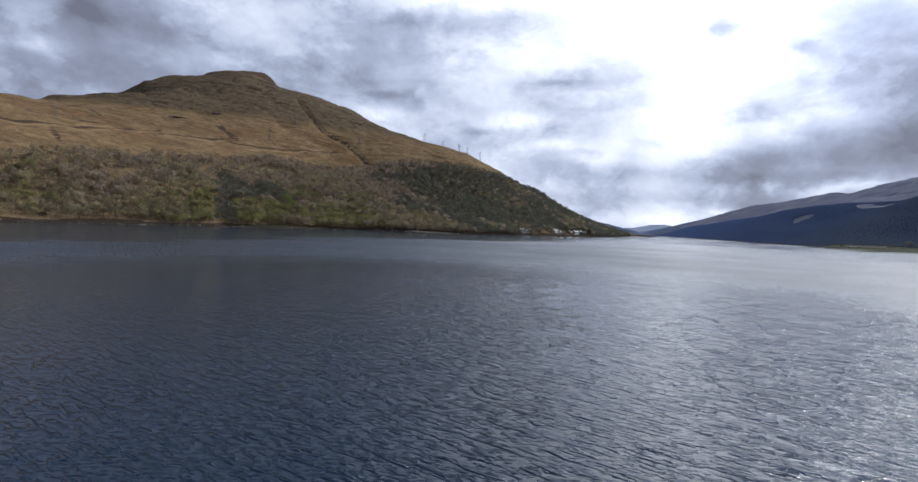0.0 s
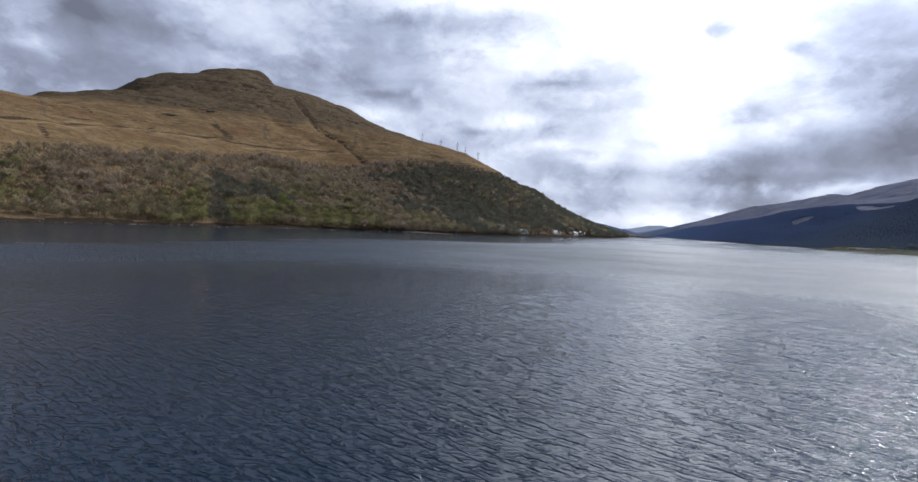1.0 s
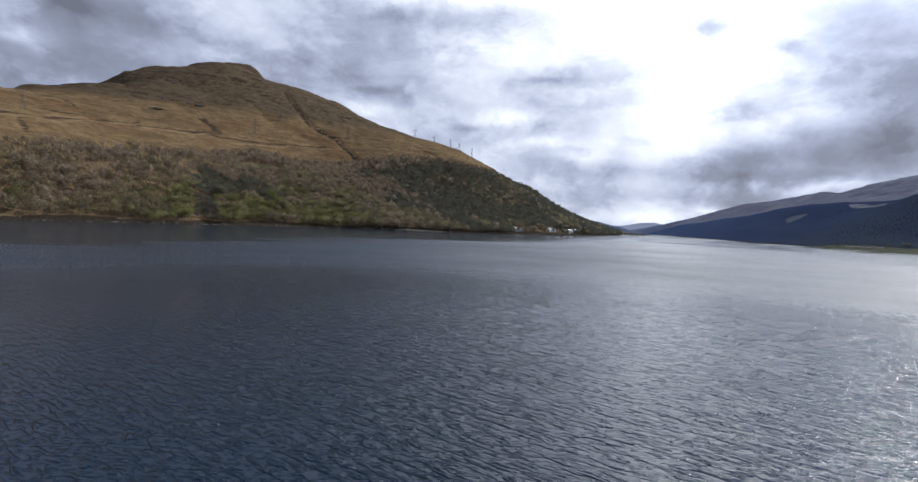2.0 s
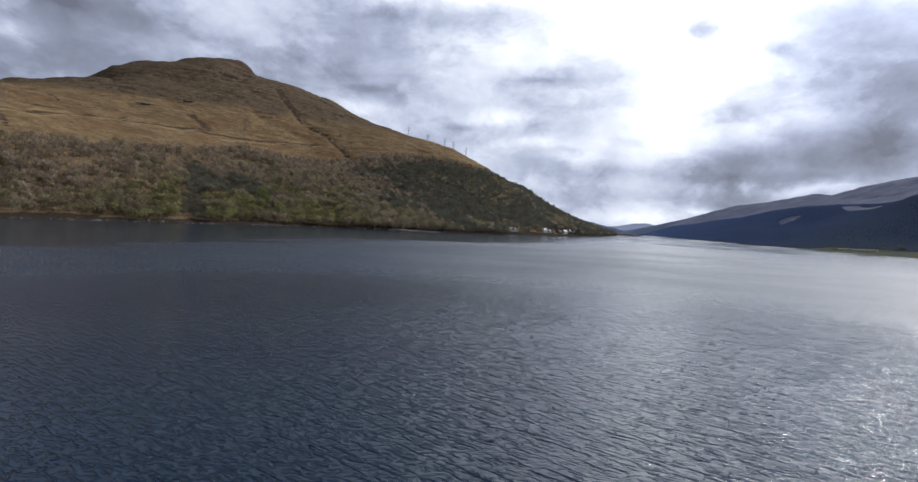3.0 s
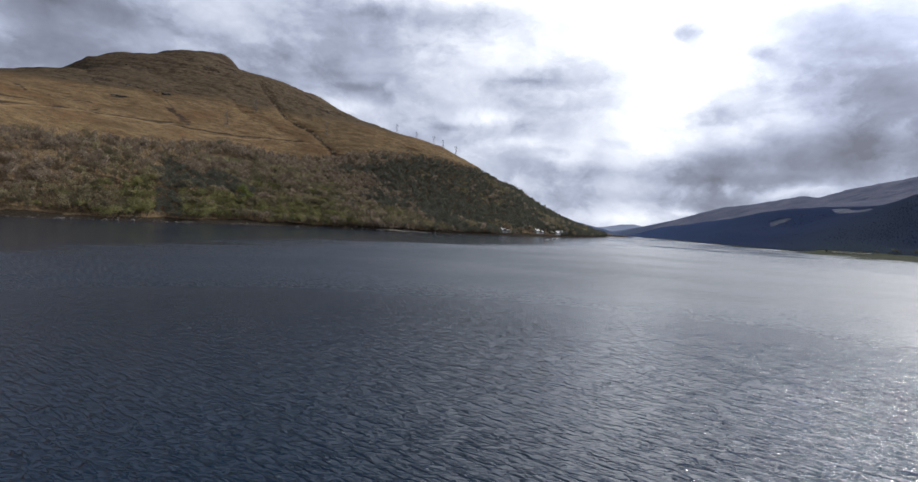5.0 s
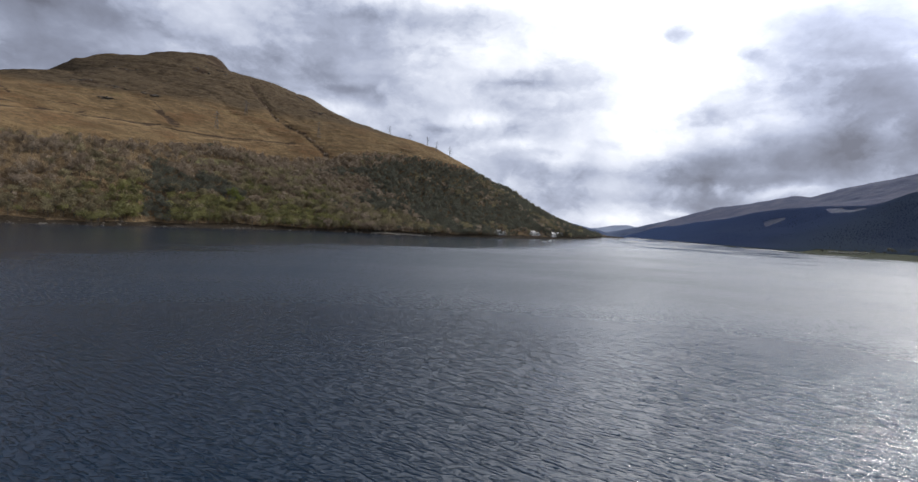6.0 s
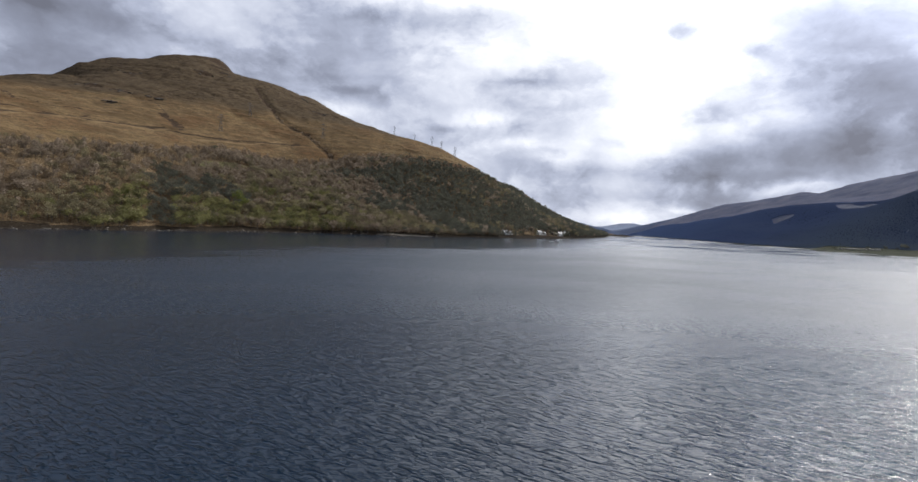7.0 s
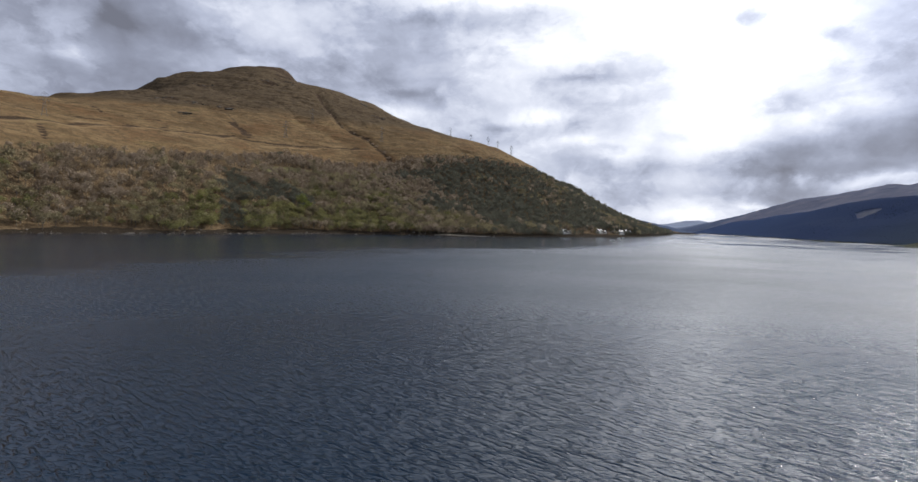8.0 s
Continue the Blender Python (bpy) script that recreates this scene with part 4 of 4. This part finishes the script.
# ---- pylons ----
def pylon(x, y, tall, turn):
    ob = thing("pylon", "grey galvanised steel lattice pylon standing on the moor", "pylon", Matrix.Translation((x, y, on_ground(x, y, 0.3))) @ Matrix.Rotation(turn, 4, "Z"), "pylons across the hill")
    foot, waist, head = tall * 0.095, tall * 0.035, tall * 0.012
    for sx in (-1, 1):
        for sy in (-1, 1):
            bm = bar(bmesh.new(), (sx * foot, sy * foot, 0), (sx * waist, sy * waist, tall * 0.6), 0.18)
            bar(bm, (sx * waist, sy * waist, tall * 0.6), (sx * head, sy * head, tall), 0.15)
            part("leg", bm, STEEL, ob)
    levels = [0.0, 0.16, 0.3, 0.42, 0.52, 0.6]
    for a, b in zip(levels[:-1], levels[1:]):
        wa, wb = foot + (waist - foot) * a / 0.6, foot + (waist - foot) * b / 0.6
        bm = bmesh.new()
        for px, py in ((1, 0), (0, 1), (-1, 0), (0, -1)):
            for flip in (-1, 1):
                p0 = (px * wa + py * flip * wa, py * wa + px * flip * wa, tall * a)
                p1 = (px * wb - py * flip * wb, py * wb - px * flip * wb, tall * b)
                bar(bm, p0, p1, 0.1)
        part("bracing", bm, STEEL, ob)
    for z, reach in ((0.66, 0.15), (0.79, 0.19), (0.91, 0.13)):
        bm = bar(bmesh.new(), (-tall * reach, 0, tall * z), (tall * reach, 0, tall * z), 0.2)
        for sx in (-1, 1):
            bar(bm, (sx * tall * reach, 0, tall * z), (sx * waist * 0.6, 0, tall * (z + 0.05)), 0.2)
        arm = part("crossarm", bm, STEEL, ob)
        for sx in (-1, 1):
            part("insulator", bar(bmesh.new(), (sx * tall * reach, 0, tall * z), (sx * tall * reach, 0, tall * z - 2.2), 0.22), SLATE, arm)
    return ob


for x, y, tall in [(-592, 778, 32), (-399, 1127, 34), (-389, 1263, 32), (-234, 1266, 34), (-97, 1585, 30), (-40, 1575, 28), (9, 1552, 28), (31, 1440, 26), (65, 1427, 28)]:
    pylon(x, y, tall, radians(38))


# ---- houses by the shore ----
def gable(bm, long, deep, wall, rise, over):
    """A pitched roof slab with eaves."""
    t = 0.25
    for sy in (-1, 1):
        a, b = Vector((0, sy * (deep / 2 + over), wall - over * rise / (deep / 2))), Vector((0, 0, wall + rise))
        mid, along = (a + b) / 2, b - a
        m = Matrix.Translation(mid) @ Matrix.Rotation(math.atan2(along.z, along.y), 4, "X") @ Matrix.Diagonal((long + 2 * over, along.length, t, 1))
        bmesh.ops.create_cube(bm, size=1, matrix=m)
    return bm


def house(x, y, turn, long, deep, wall, rise, walls, label, wing=False):
    ob = thing("house", label, "house", Matrix.Translation((x, y, on_ground(x, y, 0.6))) @ Matrix.Rotation(turn, 4, "Z"), "houses on the shore")
    bm = box(bmesh.new(), (long, deep, wall + 0.6), (0, 0, (wall + 0.6) / 2))
    for sx in (-1, 1):
        tri = [bm.verts.new((sx * (long / 2 - 0.02), -deep / 2, wall + 0.6)), bm.verts.new((sx * (long / 2 - 0.02), deep / 2, wall + 0.6)), bm.verts.new((sx * (long / 2 - 0.02), 0, wall + 0.6 + rise))]
        bm.faces.new(tri)
    part("wall", bm, walls, ob)
    roof = part("roof", gable(bmesh.new(), long, deep, wall + 0.68, rise, 0.35), SLATE, ob, "dark grey slate roof")
    for sx in (-1, 1):
        part("chimney", box(bmesh.new(), (0.9, 0.7, 1.8), (sx * (long / 2 - 0.6), 0, wall + 0.6 + rise + 0.4)), walls, roof)
    for side in (-1, 1):
        n = max(2, int(long / 3))
        for floor_z in (1.9, 4.4)[:2 if wall > 4.5 else 1]:
            for i in range(n):
                wx_ = -long / 2 + long * (i + 0.5) / n
                if side == -1 and floor_z < 2 and i == n // 2:
                    part("door", box(bmesh.new(), (1.0, 0.12, 2.1), (wx_, side * (deep / 2 + 0.03), 1.65)), DARK_WOOD, ob)
                    continue
                win = part("window", box(bmesh.new(), (1.15, 0.1, 1.3), (wx_, side * (deep / 2 + 0.02), floor_z + 0.3)), RENDER_WHITE, ob)
                part("pane", box(bmesh.new(), (0.95, 0.1, 1.1), (wx_, side * (deep / 2 + 0.05), floor_z + 0.3)), PANE, win)
    if wing:
        part("porch", gable(box(bmesh.new(), (3, 3, 2.6), (long * 0.2, -deep / 2 - 1.4, 1.5)), 3.2, 3.4, 2.9, 1.3, 0.2), walls, ob)
    return ob


house(135, 1023, radians(42), 13, 7, 4.9, 3.0, RENDER_WHITE, "white harled two-storey house with a slate roof by the water", True)
house(148, 1040, radians(50), 8, 6, 3.0, 2.4, RENDER_WHITE, "small white cottage with a slate roof behind the shore")
house(219, 1117, radians(46), 14, 7.5, 5.2, 3.2, RENDER_WHITE, "white harled two-storey house with a slate roof by the water", True)
house(232, 1133, radians(40), 9, 6.5, 3.2, 2.6, RENDER_WHITE, "small white cottage with a slate roof behind the shore")
house(263, 1172, radians(48), 12, 7, 3.2, 3.0, STONE, "low grey stone house with a slate roof on the shore")
house(281, 1194, radians(44), 16, 8, 5.4, 3.6, RENDER_WHITE, "long white two-storey house with a dark slate roof", True)
house(301, 1228, radians(50), 9, 7, 5.4, 3.4, RENDER_WHITE, "tall narrow white house with a dark slate roof")
house(318, 1258, radians(47), 10, 7, 3.2, 2.8, RENDER_WHITE, "small white cottage with a slate roof behind the shore")


# ---- caravans on the far flat ----
CREAM = material("cream_panels", plain_paint((0.50, 0.46, 0.36), (0.66, 0.62, 0.50), 1.5, 0.5))


def caravan(x, y, turn, long):
    ob = thing("caravan", "cream static caravan on the grassy flat by the loch", "caravan", Matrix.Translation((x, y, on_ground(x, y, 0.1))) @ Matrix.Rotation(turn, 4, "Z"), "caravans in a row")
    bm = box(bmesh.new(), (long, 3.2, 2.5), (0, 0, 1.75))
    bmesh.ops.bevel(bm, geom=bm.edges[:], offset=0.18, segments=2, affect="EDGES")
    part("body", bm, CREAM, ob)
    part("roof", gable(bmesh.new(), long, 3.2, 3.0, 0.35, 0.12), SLATE, ob)
    part("skirt", box(bmesh.new(), (long - 0.4, 2.9, 0.6), (0, 0, 0.3)), DARK_WOOD, ob)
    for side in (-1, 1):
        for i in range(4):
            part("window", box(bmesh.new(), (1.3, 0.08, 0.9), (-long / 2 + long * (i + 0.5) / 4, side * 1.62, 2.0)), PANE, ob)
    return ob


for k in range(6):
    f = k / 5
    caravan(856 + 27 * f, 1116 - 56 * f, radians(-45 + 9 * math.sin(k * 2.1)), 9 + (k % 3))


# ---- moored boats ----
def boat(x, y, turn, long):
    ob = thing("boat", "small white motor boat moored off the houses", "boat", Matrix.Translation((x, y, 0.0)) @ Matrix.Rotation(turn, 4, "Z"), "moored boats")
    bm = bmesh.new()
    rings = []
    for f, wide, keel, top in ((0.0, 0.30, -0.25, 0.75), (0.3, 0.36, -0.4, 0.75), (0.7, 0.30, -0.35, 0.9), (1.0, 0.02, 0.1, 1.15)):
        px, hw = long * (f - 0.5), long * wide / 2 * 1.1
        rings.append([bm.verts.new(v) for v in ((px, -hw, top), (px, -hw * 0.7, keel + 0.2), (px, 0, keel), (px, hw * 0.7, keel + 0.2), (px, hw, top), (px, 0, top - 0.05))])
    for a, b in zip(rings[:-1], rings[1:]):
        for i in range(6):
            bm.faces.new((a[i], a[(i + 1) % 6], b[(i + 1) % 6], b[i]))
    bm.faces.new(rings[0])
    bmesh.ops.recalc_face_normals(bm, faces=bm.faces[:])
    part("hull", bm, RENDER_WHITE, ob)
    bm = box(bmesh.new(), (long * 0.3, long * 0.2, 0.9), (0, 0, 1.15))
    bmesh.ops.bevel(bm, geom=bm.edges[:], offset=0.12, segments=2, affect="EDGES")
    cabin = part("cabin", bm, RENDER_WHITE, ob)
    part("windscreen", box(bmesh.new(), (0.08, long * 0.17, 0.45), (long * 0.152, 0, 1.3)), PANE, cabin)
    return ob


boat(183, 877, radians(20), 8)
boat(206, 930, radians(5), 7)
boat(225, 998, radians(35), 8)


# ---- stones of the shore ----
def boulder_mesh(seed):
    r = np.random.default_rng(seed)
    bm = bmesh.new()
    bmesh.ops.create_icosphere(bm, subdivisions=2, radius=0.5)
    planes = [(Vector(r.normal(size=3)).normalized(), r.uniform(0.28, 0.42)) for _ in range(9)]
    for v in bm.verts:
        for n, d in planes:
            over = v.co.dot(n) - d
            if over > 0:
                v.co -= n * over
        v.co += Vector(r.normal(0, 0.012, 3))
    me = bpy.data.meshes.new("boulder")
    bm.to_mesh(me)
    bm.free()
    me.materials.append(STONE)
    return me


BOULDERS = [boulder_mesh(300 + k) for k in range(6)]
CRAG_ROCK = material("crag_rock", plain_paint((0.030, 0.024, 0.019), (0.085, 0.068, 0.052), 0.15, bump=0.5))
CRAG_MESHES = []
for k in range(5):
    me = boulder_mesh(400 + k)
    me.materials.clear()
    me.materials.append(CRAG_ROCK)
    CRAG_MESHES.append(me)
r = np.random.default_rng(41)
for cx, cy, wide, high in CRAGS:
    for k in range(9):
        x, y = cx + r.normal(0, wide * 0.7), cy + r.normal(0, high * 0.6)
        size = r.uniform(3, 8)
        ob = tagged(new("crag", CRAG_MESHES[r.integers(0, 5)]), "dark weathered rock outcrop breaking through the moor grass", "crag", "crags on the hill")
        ob.matrix_world = Matrix.LocRotScale((x, y, on_ground(x, y) - size * 0.16), Euler((r.uniform(-0.3, 0.3), r.uniform(-0.3, 0.3), r.uniform(0.0, 1.8))), (size * r.uniform(1.4, 3.2), size * 0.9, size * r.uniform(0.45, 0.75)))
shore = densify(SHORE_WEST[4:15], 2.0)
r = np.random.default_rng(31)
for k in range(130):
    x, y = shore[r.integers(0, len(shore))] + r.normal(0, 11.0, 2)
    z = on_ground(x, y)
    if not -0.3 < z < 3.5:
        continue
    ob = tagged(new("boulder", BOULDERS[k % 6]), "weathered grey boulder lying on the dark tidal shore", "boulder", "boulders on the shore")
    size = r.uniform(1.2, 3.6)
    ob.matrix_world = Matrix.LocRotScale((x, y, z + size * 0.12), Euler((r.uniform(-0.3, 0.3), r.uniform(-0.3, 0.3), r.uniform(0, 6.28))), (size * r.uniform(1.0, 1.9), size, size * r.uniform(0.5, 0.8)))

n = 5200
idx = r.integers(0, len(shore), n)
sx, sy = shore[idx, 0] + r.normal(0, 13, n), shore[idx, 1] + r.normal(0, 13, n)
sz = height(sx, sy)
ok = (sz > -0.4) & (sz < 1.2 + 3.2 * r.uniform(size=n) ** 1.5) & (fbm(sx, sy, 25, 3, 63) > -0.06)
sx, sy, sz = sx[ok], sy[ok], sz[ok]
stone_kit = []
for k in range(5):
    v, q = tube((0, 0, -0.3), (0, 0, 0.3), 0.5, 0.36, 6)
    cap = np.array([[6, 7, 8, 9], [6, 9, 10, 11]])
    stone_kit.append([(v * (1 + np.random.default_rng(k).normal(0, 0.16, v.shape)), np.concatenate([q, cap]))])
size = 0.4 + 1.3 * r.uniform(size=len(sx)) ** 3
planted_mesh("shore_stones", stone_kit, np.column_stack([sx, sy, sz]), r.uniform(0, 6.28, len(sx)), np.column_stack([size, size * 0.8]), r.integers(0, 5, len(sx)), r.uniform(0, 1, len(sx)), [STONE], "grey and brown stones strewn along the tidal shore", "stones")
